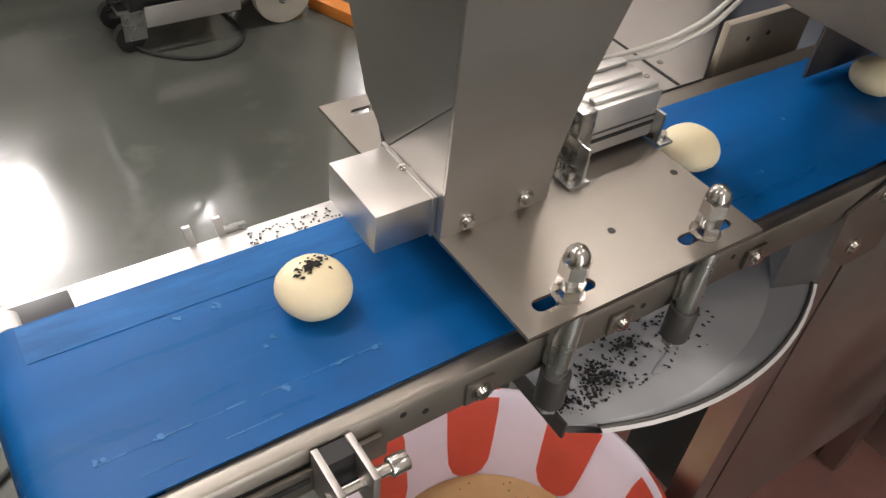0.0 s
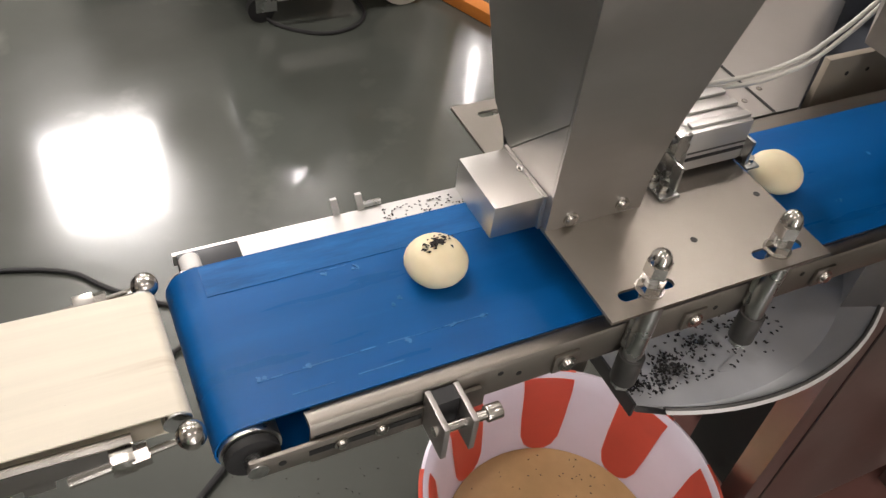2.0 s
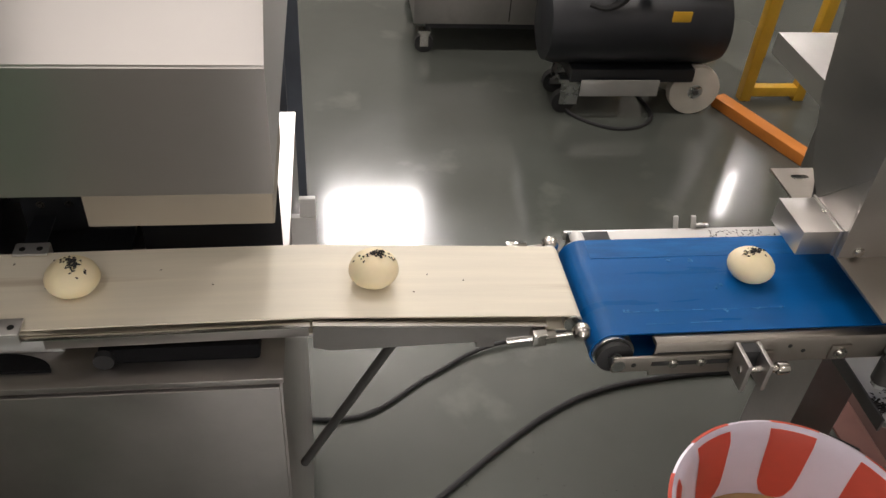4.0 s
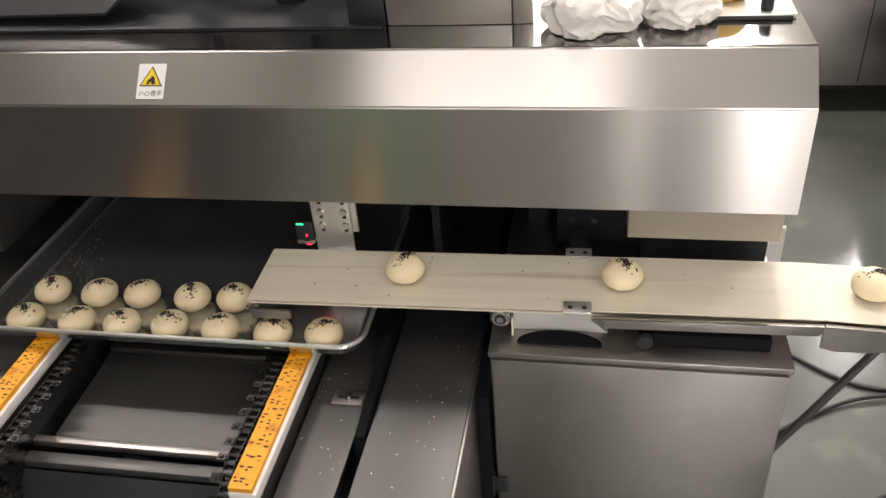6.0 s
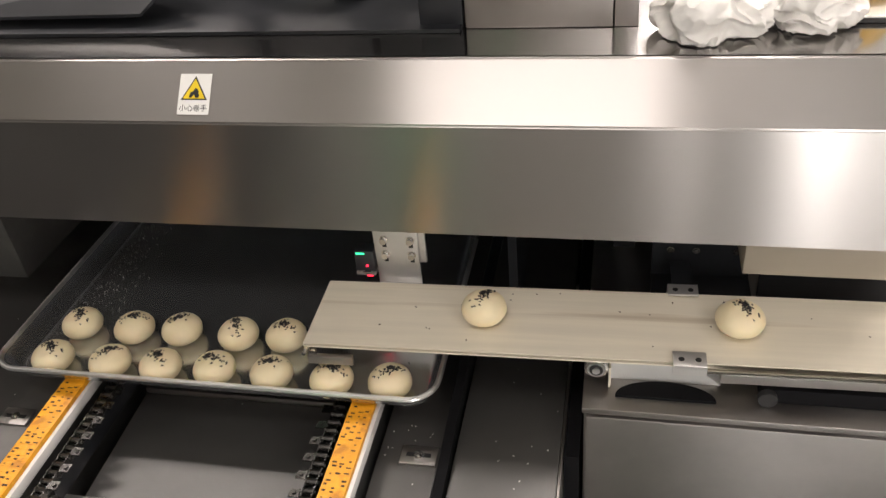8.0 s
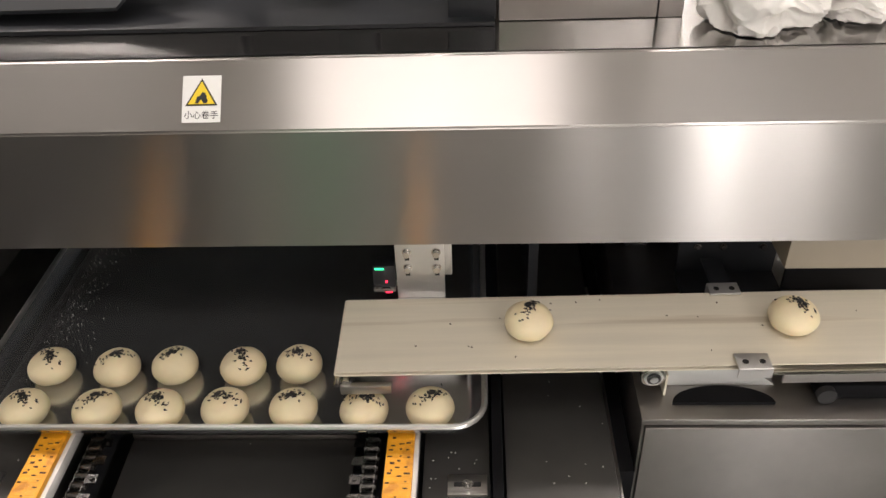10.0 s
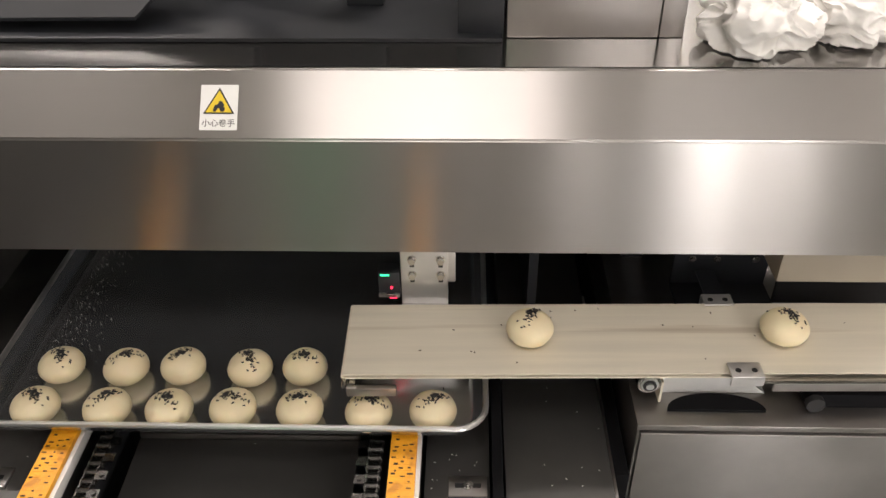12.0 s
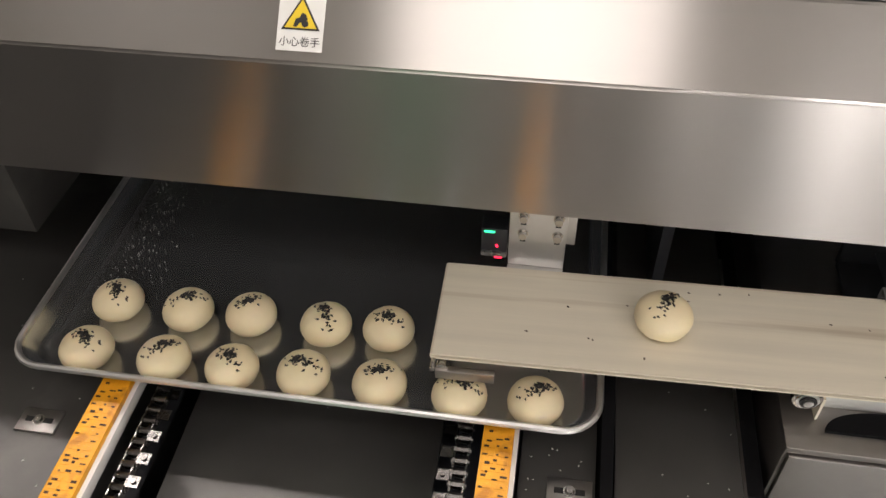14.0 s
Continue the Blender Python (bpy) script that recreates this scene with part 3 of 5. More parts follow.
for cx, sgn in ((0.468, 1), (0.15, -1)):
    chain = thing("roller_chain", (cx, -0.2, 0.87), "greasy steel roller chain with small lugs", "chain", "drive chains")
    ys = []
    y = -0.19
    while y < 0.3:
        ys.append((y, 0.885, 0))
        y += 0.0127
    for k in range(1, 11):
        a = k * 0.3
        ys.append((-0.19 - 0.042 * math.sin(a), 0.885 - 0.042 * (1 - math.cos(a)), a))
    for k, (y, z, a) in enumerate(ys):
        l = new("link", link_mesh)
        l.parent = chain
        l.matrix_local = Matrix.Translation(Vector((cx, y, z)) - BASE[chain.name]) @ Matrix.Rotation(a, 4, "X")
        if k % 2 == 0:
            g = new("lug", tab_mesh)
            g.parent = l
            g.matrix_local = Matrix.Diagonal((sgn, 1, 1, 1))
    part("chain_track", boxm(cx - 0.004, cx + 0.004, -0.16, 0.3, 0.85, 0.879), "black", chain, "black track under the chain")
    part("sprocket", cylm((cx - 0.004, -0.19, 0.843), (cx + 0.004, -0.19, 0.843), 0.037, 18), "chain", chain)

# ---- baking tray ----
SHIFT[0] = Vector((-0.003, -0.015, 0))
tray = thing("baking_tray", (0.3, 0.25, 0.906), "worn dark aluminium baking tray with a rolled rim", "baking tray")


def rounded(x0, x1, y0, y1, r, n=6):
    pts = []
    for cx, cy, a0 in ((x1 - r, y1 - r, 0), (x0 + r, y1 - r, 90), (x0 + r, y0 + r, 180), (x1 - r, y0 + r, 270)):
        for k in range(n + 1):
            a = radians(a0 + 90 * k / n)
            pts.append((cx + r * math.cos(a), cy + r * math.sin(a)))
    return pts


TX0, TX1, TY0, TY1 = -0.001, 0.601, -0.014, 0.47
bm = bmesh.new()
rings = []
for inset, z, r in ((0.002, 0.933, 0.036), (0.005, 0.932, 0.034), (0.014, 0.914, 0.028), (0.02, 0.910, 0.025), (0.024, 0.9095, 0.022)):
    rings.append([bm.verts.new((x, y, z)) for x, y in rounded(TX0 + inset, TX1 - inset, TY0 + inset, TY1 - inset, r)])
for z, inset, r in ((0.929, 0.003, 0.035), (0.911, 0.0125, 0.029), (0.9065, 0.022, 0.023)):
    rings.insert(0, [bm.verts.new((x, y, z)) for x, y in rounded(TX0 + inset, TX1 - inset, TY0 + inset, TY1 - inset, r)])
for A, B in zip(rings, rings[1:]):
    for k in range(len(A)):
        j = (k + 1) % len(A)
        bm.faces.new((A[k], A[j], B[j], B[k]))
bm.faces.new(rings[-1])
bm.faces.new(rings[0][::-1])
part("pan", bm, "tray", tray)
rim = rounded(TX0 + 0.003, TX1 - 0.003, TY0 + 0.003, TY1 - 0.003, 0.036)
bm = bmesh.new()
loop = []
for k, (x, y) in enumerate(rim):
    d = (Vector(rim[(k + 1) % len(rim)]) - Vector(rim[k - 1])).normalized()
    s = Vector((d.y, -d.x, 0))
    loop.append([bm.verts.new(Vector((x, y, 0.932)) + s * 0.0036 * math.cos(a) + Vector((0, 0, 0.0036 * math.sin(a)))) for a in (2 * math.pi * i / 8 for i in range(8))])
for A, B in zip(loop, loop[1:] + loop[:1]):
    for i in range(8):
        bm.faces.new((A[i], A[(i + 1) % 8], B[(i + 1) % 8], B[i]))
part("rolled_rim", bm, "trayrim", tray, "bright rolled tray rim")
# Spilt seeds and flour marks on the tray.
rnd = random.Random(2)
spots = []
for _ in range(420):
    spots.append(((0.028 + abs(rnd.gauss(0, 0.028)), rnd.uniform(0.1, 0.3), 0.9105), (0, 0, 1)))
for _ in range(60):
    spots.append(((rnd.uniform(0.03, 0.57), rnd.uniform(0.03, 0.4), 0.9105), (0, 0, 1)))
tagged(solo("spilt_seeds", add_seeds(bmesh.new(), spots, 0.0018), "seed", "black sesame seeds spilt on the tray", "seeds"), kind="stuff")
rnd = random.Random(12)
crumbs = [((0.035 + abs(rnd.gauss(0, 0.03)), rnd.uniform(0.08, 0.36), 0.9108), (0, 0, 1)) for _ in range(260)]
tagged(solo("flour_crumbs", add_seeds(bmesh.new(), crumbs, 0.0009), "cloth", "pale flour crumbs stuck to the tray", "crumbs"), kind="stuff")

SHIFT[0] = Vector((0, 0, 0))
# ---- buns ----


def bun(name, seed, group, seeded=True):
    """A flattened dough ball with sesame seeds on its top, standing on the origin."""
    rnd = random.Random(seed)
    bm = bmesh.new()
    bmesh.ops.create_uvsphere(bm, u_segments=28, v_segments=18, radius=0.0275)
    off = Vector((seed * 3.1, seed * 1.7, 0.4))
    for v in bm.verts:
        c = v.co
        n_ = c.normalized()
        zz = c.z * (0.72 if c.z > 0 else 0.66)
        zz = max(zz, -0.0155)
        c.x, c.y = c.x * (1 + 0.03 * noise.noise(n_ * 1.6 + off)), c.y * (1 + 0.03 * noise.noise(n_ * 1.6 - off))
        c.z = zz + 0.0155 + 0.0008 * noise.noise(n_ * 3 + off)
        if c.z < 0.0004:
            c.z = 0.0
    ob = tagged(new(name, finish(bm, name, M["dough"], 60)), "pale dough bun topped with black sesame seeds" if seeded else "plain pale dough bun before seeding on the belt", "bun", group)
    BASE[ob.name] = Vector((0, 0, 0))
    if not seeded:
        return ob
    spots = []
    ang = rnd.uniform(-0.35, 0.35)
    cl = rnd.uniform(-0.006, 0.004)
    for _ in range(84):
        u, v = rnd.gauss(0.002, 0.0098), rnd.gauss(-0.0015, 0.0036)
        if rnd.random() < 0.5:
            u, v = rnd.gauss(cl, 0.003), rnd.gauss(0.001, 0.0024)
        x, y = u * math.cos(ang) - v * math.sin(ang), u * math.sin(ang) + v * math.cos(ang) + 0.002
        q = 1 - (x * x + y * y) / 0.0275 ** 2
        if q < 0.2:
            continue
        z = 0.0198 * math.sqrt(q) + 0.0159 + rnd.uniform(0, 0.0008)
        spots.append(((x, y, z), (x / 0.0275 ** 2, y / 0.0275 ** 2, (z - 0.0155) / 0.0198 ** 2)))
    seeds = new("sesame_seeds", finish(add_seeds(bmesh.new(), spots, 0.0022), "sesame_seeds", M["seed"]))
    seeds.parent = ob
    tagged(seeds, kind="stuff")
    return ob


ROW_A = [(0.073, 0.022), (0.158, 0.021), (0.231, 0.02), (0.305, 0.023), (0.383, 0.022), (0.463, 0.02), (0.537, 0.023)]
ROW_B = [(0.077, 0.09), (0.158, 0.088), (0.228, 0.091), (0.311, 0.089), (0.378, 0.092)]
kinds = []
places = [(x - 0.003, y - 0.015, 0.9096, "buns on the tray") for x, y in ROW_A + ROW_B]
places += [(0.645, 0.069, 0.9838, "buns on the white belt"), (0.938, 0.075, 0.9838, "buns on the white belt"), (1.25, 0.082, 0.9785, "buns on the white belt")]
places += [(1.70, 0.096, 0.9556, "buns on the blue belt")]
for i, (x, y, z, group) in enumerate(places):
    m = Matrix.Translation((x, y, z)) @ Matrix.Rotation(0.37 * math.sin(i * 2.3), 4, "Z")
    if i < 6:
        b = bun("dough_bun", i + 1, group)
        b.matrix_basis = m
        kinds.append(b)
    else:
        c = copy_thing(kinds[(i * 5 + 1) % 6], m @ Matrix.Rotation(0.4 * math.sin(i * 1.7), 4, "Z"))
        tagged(c, group=group)

for x, y, seed in ((2.075, 0.094, 31), (2.36, 0.095, 32)):
    bun("dough_bun", seed, "buns on the blue belt", False).matrix_basis = Matrix.Translation((x, y, 0.9556))

# ---- white conveyor ----
white = thing("white_conveyor", (1.478, 0.09, 0.924), "narrow white belt conveyor reaching over the tray", "conveyor")
# It runs slightly askew to the machine.
white.location.y = 0.088
white.rotation_euler.z = 0.0206
WY0, WY1, WTIP, WEND = 0.031, 0.151, 0.43, 1.478


def belt_loop(pts, y0, y1, th):
    """A closed band of the given thickness round a loop of (x, z) points."""
    bm = bmesh.new()
    n = len(pts)
    c = [Vector(p) for p in pts]
    rows = []
    for i in range(n):
        d = (c[(i + 1) % n] - c[i - 1]).normalized()
        nr = Vector((d.y, -d.x))
        o, q = c[i], c[i] + nr * th
        rows.append([bm.verts.new((o.x, y0, o.y)), bm.verts.new((o.x, y1, o.y)), bm.verts.new((q.x, y1, q.y)), bm.verts.new((q.x, y0, q.y))])
    for i in range(n):
        A, B = rows[i], rows[(i + 1) % n]
        for k in range(4):
            bm.faces.new((A[k], A[(k + 1) % 4], B[(k + 1) % 4], B[k]))
    bmesh.ops.recalc_face_normals(bm, faces=bm.faces)
    return bm


def arc(cx, cz, r, a0, a1, n):
    return [(cx + r * math.cos(radians(a0 + (a1 - a0) * k / n)), cz + r * math.sin(radians(a0 + (a1 - a0) * k / n))) for k in range(n + 1)]


loop = arc(WTIP + 0.0035, 0.9785, 0.0035, 270, 90, 6) + [(0.7, 0.982), (1.0, 0.982), (1.18, 0.9805)] + arc(WEND - 0.011, 0.953, 0.011, 80, -80, 7)
loop += [(1.2, 0.953), (1.12, 0.9645), (0.93, 0.966), (0.9, 0.9745), (0.7, 0.975)]
part("belt", belt_loop(loop, WY0, WY1, 0.0016), "whitebelt", white, "off-white belt with faint stains along it")
part("bed_plate", boxm(WTIP + 0.012, 1.12, WY0 + 0.004, WY1 - 0.004, 0.9768, 0.9795), "satin", white)
tip = part("tip_block", boxm(WTIP + 0.006, WTIP + 0.062, WY0 - 0.008, WY0 - 0.001, 0.955, 0.967, bev=0.001), "satin", white, "small grey end block")
part("tip_pin", cylm((WTIP + 0.004, WY0 - 0.012, 0.974), (WTIP + 0.004, WY1 + 0.01, 0.974), 0.0025, 10), "chrome", tip)
part("tip_block", boxm(WTIP + 0.006, WTIP + 0.062, WY1 + 0.001, WY1 + 0.008, 0.955, 0.967, bev=0.001), "satin", white)
part("tip_roller", cylm((WTIP + 0.012, WY0 - 0.005, 0.968), (WTIP + 0.012, WY0 + 0.001, 0.968), 0.0055, 14), "chrome", white)
bm = cylm((0.779, WY0 + 0.008, 0.957), (0.779, WY1 + 0.004, 0.957), 0.0138, 24, bev=0.001)
roller = part("idler_roller", bm, "chrome", white)
bm = cylm((0.779, WY0 + 0.006, 0.957), (0.779, WY0 + 0.008, 0.957), 0.0102, 20)
add_cyl(bm, (0.779, WY0 + 0.003, 0.957), (0.779, WY0 + 0.006, 0.957), 0.0045, 14)
part("bearing", bm, "zinc", roller)
part("bearing_seal", cylm((0.779, WY0 + 0.0045, 0.957), (0.779, WY0 + 0.006, 0.957), 0.0078, 18), "ink", roller)
part("strip_to_roller", boxm(0.7935, 0.796, WY0 + 0.01, WY1 - 0.002, 0.926, 0.957), "whitebelt", white)
for y in (WY0 - 0.003, WY1 + 0.001):
    part("side_rail", boxm(0.915, 1.178, y, y + 0.003, 0.956, 0.974, bev=0.0006), "satin", white)
    part("slope_rail", prismm([(1.182, y, 0.9745), (1.182, y, 0.938), (1.2, y, 0.932), (1.435, y, 0.934), (1.435, y, 0.957)], (0, 0.003, 0)), "satin", white)
    part("slope_flange", prismm([(1.182, y - 0.006, 0.9765), (1.182, y - 0.006, 0.975), (1.435, y - 0.006, 0.9575), (1.435, y - 0.006, 0.959)], (0, 0.008, 0)), "chrome", white)
    part("rail_flange", boxm(0.872, 1.18, y - 0.006, y + 0.001, 0.9745, 0.976), "chrome", white)
    out = -1 if y < 0.05 else 1
    yo = y + (0 if out < 0 else 0.003)
    bm = cylm((1.425, yo + out * 0.012, 0.9475), (1.47, yo + out * 0.012, 0.952), 0.0028, 10)
    add_cyl(bm, (1.39, yo + out * 0.012, 0.944), (1.425, yo + out * 0.012, 0.9475), 0.004, 10)
    add_hex(bm, (1.432, yo + out * 0.012, 0.948), (1, 0, 0.1), 0.008, 0.012)
    part("tension_bolt", bm, "chrome", white)
    part("tension_block", boxm(1.418, 1.434, min(yo, yo + out * 0.018), max(yo, yo + out * 0.018), 0.94, 0.956, bev=0.001), "chrome", white)
    bm = bmesh.new()
    bmesh.ops.create_uvsphere(bm, u_segments=18, v_segments=12, radius=0.011, matrix=Matrix.Translation((1.473, yo + out * 0.012, 0.9535)))
    part("axle_knob", bm, "chrome", white)
part("end_roller", cylm((1.467, WY0 - 0.002, 0.953), (1.467, WY1 + 0.002, 0.953), 0.0106, 24), "zinc", white)
part("cross_stay", boxm(1.36, 1.38, WY0 - 0.003, WY1 + 0.004, 0.925, 0.937), "satin", white)
# Clamps that hold the belt down.
for y0, y1, yf in ((WY0 - 0.012, WY0 + 0.012, WY0 - 0.012), (WY1 - 0.008, WY1 + 0.012, WY1 + 0.0095)):
    clamp = part("belt_clamp", boxm(0.862, 0.898, y0, y1, 0.9845, 0.9875, bev=0.0008), "alu", white, "small white-metal belt clamp")
    part("clamp_leg", boxm(0.862, 0.898, yf, yf + 0.0025, 0.974, 0.9845), "alu", clamp)
    for x in (0.871, 0.889):
        part("hole", cylm((x, (y0 + y1) / 2 - 0.001, 0.9875), (x, (y0 + y1) / 2 - 0.001, 0.988), 0.0034, 12), "ink", clamp)
part("clamp_hanger", boxm(0.868, 0.892, WY1 + 0.012, 0.2145, 0.982, 0.9845), "black", white)
# Loose seeds on the belt.
rnd = random.Random(8)
spots = [((rnd.uniform(0.5, 1.4), rnd.uniform(WY0 + 0.01, WY1 - 0.01), 0.9837), (0, 0, 1)) for _ in range(22)]
spots = [((x, y, z if x < 1.0 else z - 0.0012 - max(0, x - 1.18) * 0.07), n) for (x, y, z), n in spots]
tagged(part("loose_seed_specks", add_seeds(bmesh.new(), spots, 0.0019), "crumb", white, "dark specks on the belt"), kind="stuff")
# Stay rod from the cabinet to the sloping end.
part("stay_rod", cylm((1.16, 0.1, 0.64), (1.31, 0.1, 0.932), 0.006, 12), "deck", white, "slanted steel stay rod")
# Drive below the belt.
SHIFT[0] = Vector((-0.003, -0.014, 0))
drive = thing("belt_drive", (0.95, 0.1, 0.924), "grey drive cover and black pulley under the belt", "belt drive")
part("cover", prismm([(0.797, 0.056, 0.9245), (0.797, 0.056, 0.9635), (0.882, 0.056, 0.9635), (0.925, 0.056, 0.9245)], (0, 0.05, 0)), "paintsteel", drive, "grey painted sloping cover")
part("pulley", prismm([(0.862 + 0.056 * math.cos(math.pi * k / 24), 0.026 + 0.026 * math.sin(math.pi * k / 24), 0.9245) for k in range(25)], (0, 0, 0.004)), "matteblack", drive, "black pulley rim")
part("cover", boxm(0.96, 1.14, 0.1, 0.14, 0.9245, 0.963, bev=0.003), "paintsteel", drive, "grey painted cover")
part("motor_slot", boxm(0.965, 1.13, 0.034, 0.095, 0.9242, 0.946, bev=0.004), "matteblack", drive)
part("motor_end", cylm((0.972, 0.026, 0.936), (0.972, 0.034, 0.936), 0.0105, 18), "rubber", drive)
part("support_web", boxm(0.927, 0.955, 0.085, 0.14, 0.9245, 0.962), "black", drive)

# Sensor on its bracket.
SHIFT[0] = Vector((-0.003, -0.014, -0.018))
sensor = thing("sensor_bracket", (0.525, 0.165, 1.09), "pale zinc bracket with four bolts and a small sensor", "sensor bracket")
bm = boxm(0.494, 0.552, 0.163, 0.166, 0.985, 1.094, bev=0.0008)
add_box(bm, 0.545, 0.561, 0.1665, 0.172, 1.018, 1.094, bev=0.0008)
part("bracket_plate", bm, "alu", sensor)
part("bracket_foot", boxm(0.494, 0.552, 0.156, 0.163, 0.968, 0.985), "alu", sensor)
for x in (0.508, 0.543):
    for z in (1.032, 1.055, 1.079):
        bolt = bmesh.new()
        add_cyl(bolt, (x, 0.163, z), (x, 0.1615, z), 0.0056, 14)
        add_cyl(bolt, (x, 0.1615, z), (x, 0.156, z), 0.0042, 12)
        part("bolt", bolt, "chrome", sensor)
        part("bolt_slot", boxm(x - 0.0028, x + 0.0028, 0.1625, 0.163, z - 0.012, z - 0.005), "ink", sensor)
sb = part("sensor_body", boxm(0.466, 0.4925, 0.158, 0.178, 1.006, 1.038, bev=0.0015), "black", sensor, "small black sensor with lit lamps")
part("red_lamp", boxm(0.481, 0.4835, 0.1565, 0.158, 1.014, 1.0165), "redled", sb)
part("red_lamp", boxm(0.48, 0.488, 0.1565, 0.158, 0.9985, 1.0005), "redled", sb)
part("green_lamp", boxm(0.469, 0.48, 0.1565, 0.158, 1.0335, 1.0355), "greenled", sb)
part("sensor_lip", boxm(0.466, 0.4925, 0.156, 0.175, 1.0005, 1.0055, bev=0.001), "zinc", sb)

# ---- cabinet ----
SHIFT[0] = Vector((-0.005, -0.010, 0))
cab = thing("steel_cabinet", (0.964, 0.25, 0), "stainless steel cabinet with a plain front door", "cabinet")
part("cabinet_body", boxm(0.773, 1.155, 0.006, 0.55, 0.06, 0.915, bev=0.002), "satin", cab)
bm = boxm(0.771, 1.157, 0.001, 0.55, 0.9155, 0.924, bev=0.0015)
part("cabinet_top", bm, "satin", cab)
door = part("door", boxm(0.776, 1.152, -0.001, 0.0055, 0.08, 0.912, bev=0.0015), "satin", cab)
for z in (0.665, 0.25):
    hg = part("hinge", cylm((0.768, -0.004, z - 0.022), (0.768, -0.004, z + 0.022), 0.0055, 12), "black", cab, "black door hinge")
    bm = boxm(0.772, 0.79, -0.006, -0.0015, z - 0.015, z + 0.015, bev=0.001)
    add_box(bm, 0.747, 0.765, -0.006, -0.0015, z - 0.015, z + 0.015, bev=0.001)
    part("hinge_leaf", bm, "black", hg)
part("plastic_strip", boxm(1.1555, 1.189, 0.29, 0.3, 0.69, 0.914, bev=0.001), "hdpe", cab, "white plastic strip on the cabinet side")
part("strip_top", boxm(1.168, 1.189, 0.291, 0.299, 0.9142, 0.944, bev=0.001), "hdpe", cab)
for x in (0.8, 1.12):
    for y in (0.05, 0.5):
        part("foot", cylm((x, y, 0), (x, y, 0.06), 0.02, 14), "black", cab)

SHIFT[0] = Vector((0, 0, 0))
# ---- blue conveyor ----
blue = thing("blue_conveyor", (1.95, 0.09, 0), "blue belt conveyor in a steel frame on legs", "conveyor")
BY0, BY1, BX0, BX1, BZ = 0.006, 0.17, 1.486, 2.9, 0.955
loop = arc(BX0 + 0.026, BZ - 0.026, 0.026, 270, 90, 10) + [(1.9, BZ), (2.4, BZ)] + arc(BX1 - 0.026, BZ - 0.026, 0.026, 90, -90, 8) + [(2.0, BZ - 0.052)]
part("belt", belt_loop(loop, BY0, BY1, 0.0018), "bluebelt", blue, "scuffed blue belt")
part("belt_bed", boxm(1.56, 2.84, BY0 + 0.004, BY1 - 0.004, 0.944, 0.952), "satin", blue)
part("head_roller", cylm((BX0 + 0.026, BY0 - 0.004, BZ - 0.026), (BX0 + 0.026, BY1 + 0.004, BZ - 0.026), 0.0235, 28), "zinc", blue)
part("roller_cap", cylm((BX0 + 0.026, BY0 - 0.012, BZ - 0.026), (BX0 + 0.026, BY0 - 0.004, BZ - 0.026), 0.021, 26, bev=0.002), "rubber", blue)
part("axle", cylm((BX0 + 0.026, BY0 - 0.024, BZ - 0.026), (BX0 + 0.026, BY0 - 0.012, BZ - 0.026), 0.008, 16), "zinc", blue)
# Front side rail: a channel with a rounded top edge.
sec = [(BY0 - 0.001, 0.952), (-0.006, 0.9555), (-0.0095, 0.9545), (-0.0115, 0.951), (-0.0115, 0.92), (-0.0085, 0.92), (-0.0085, 0.949), (BY0 - 0.001, 0.949)]
part("front_rail", prismm([(1.553, y, z) for y, z in sec], (1.35, 0, 0)), "plate", blue, "satin steel side rail")
part("front_rail_lower", boxm(1.553, 1.7, -0.0105, -0.007, 0.905, 0.9198, bev=0.0005), "plate", blue)
sec = [(BY1 + 0.001, 0.944), (BY1 + 0.03, 0.944), (BY1 + 0.03, 0.905), (BY1 + 0.027, 0.905), (BY1 + 0.027, 0.941), (BY1 + 0.001, 0.941)]
back = part("back_rail", prismm([(1.556, y, z) for y, z in sec], (0.384, 0, 0)), "alu", blue, "pale rear side rail")
part("back_rail", prismm([(1.942, y, z) for y, z in sec], (0.954, 0, 0)), "plate", blue, "dull steel rear side rail")
part("rail_rib", boxm(1.50, 1.94, BY1 + 0.031, BY1 + 0.036, 0.93, 0.942, bev=0.001), "alu", blue)
part("rear_cap", boxm(1.503, 1.556, BY1 + 0.002, BY1 + 0.03, 0.918, 0.945, bev=0.001), "black", blue, "black end block")
part("rear_hub", cylm((1.512, BY1 + 0.002, 0.945), (1.512, BY1 + 0.02, 0.945), 0.009, 18), "hdpe", blue)
for x in (1.648, 1.672):
    part("rear_tab", prismm([(x, 0.205, 0.942), (x + 0.006, 0.205, 0.942), (x + 0.003, 0.207, 0.96), (x - 0.003, 0.207, 0.96)], (0, 0.003, 0)), "alu", blue)
part("rear_pin", cylm((1.675, 0.208, 0.945), (1.695, 0.208, 0.945), 0.003, 8), "zinc", blue)
# Slotted take-up bracket at the front.
br = part("slot_bracket", boxm(1.506, 1.692, -0.0165, -0.0125, 0.918, 0.94, bev=0.0015), "plate", blue, "slotted take-up bracket")
part("slot", boxm(1.55, 1.64, -0.0172, -0.0166, 0.927, 0.933), "ink", br)
part("seam", boxm(1.556, 1.66, -0.0121, -0.0116, 0.9405, 0.9418), "ink", br)
for x in (1.575, 1.607):
    screw(br, (x, -0.0166, 0.93), (0, -1, 0), 0.0045)
for x in (1.512, 1.53):
    part("hole", cylm((x, -0.0165, 0.929), (x, -0.0169, 0.929), 0.003, 10), "ink", br)
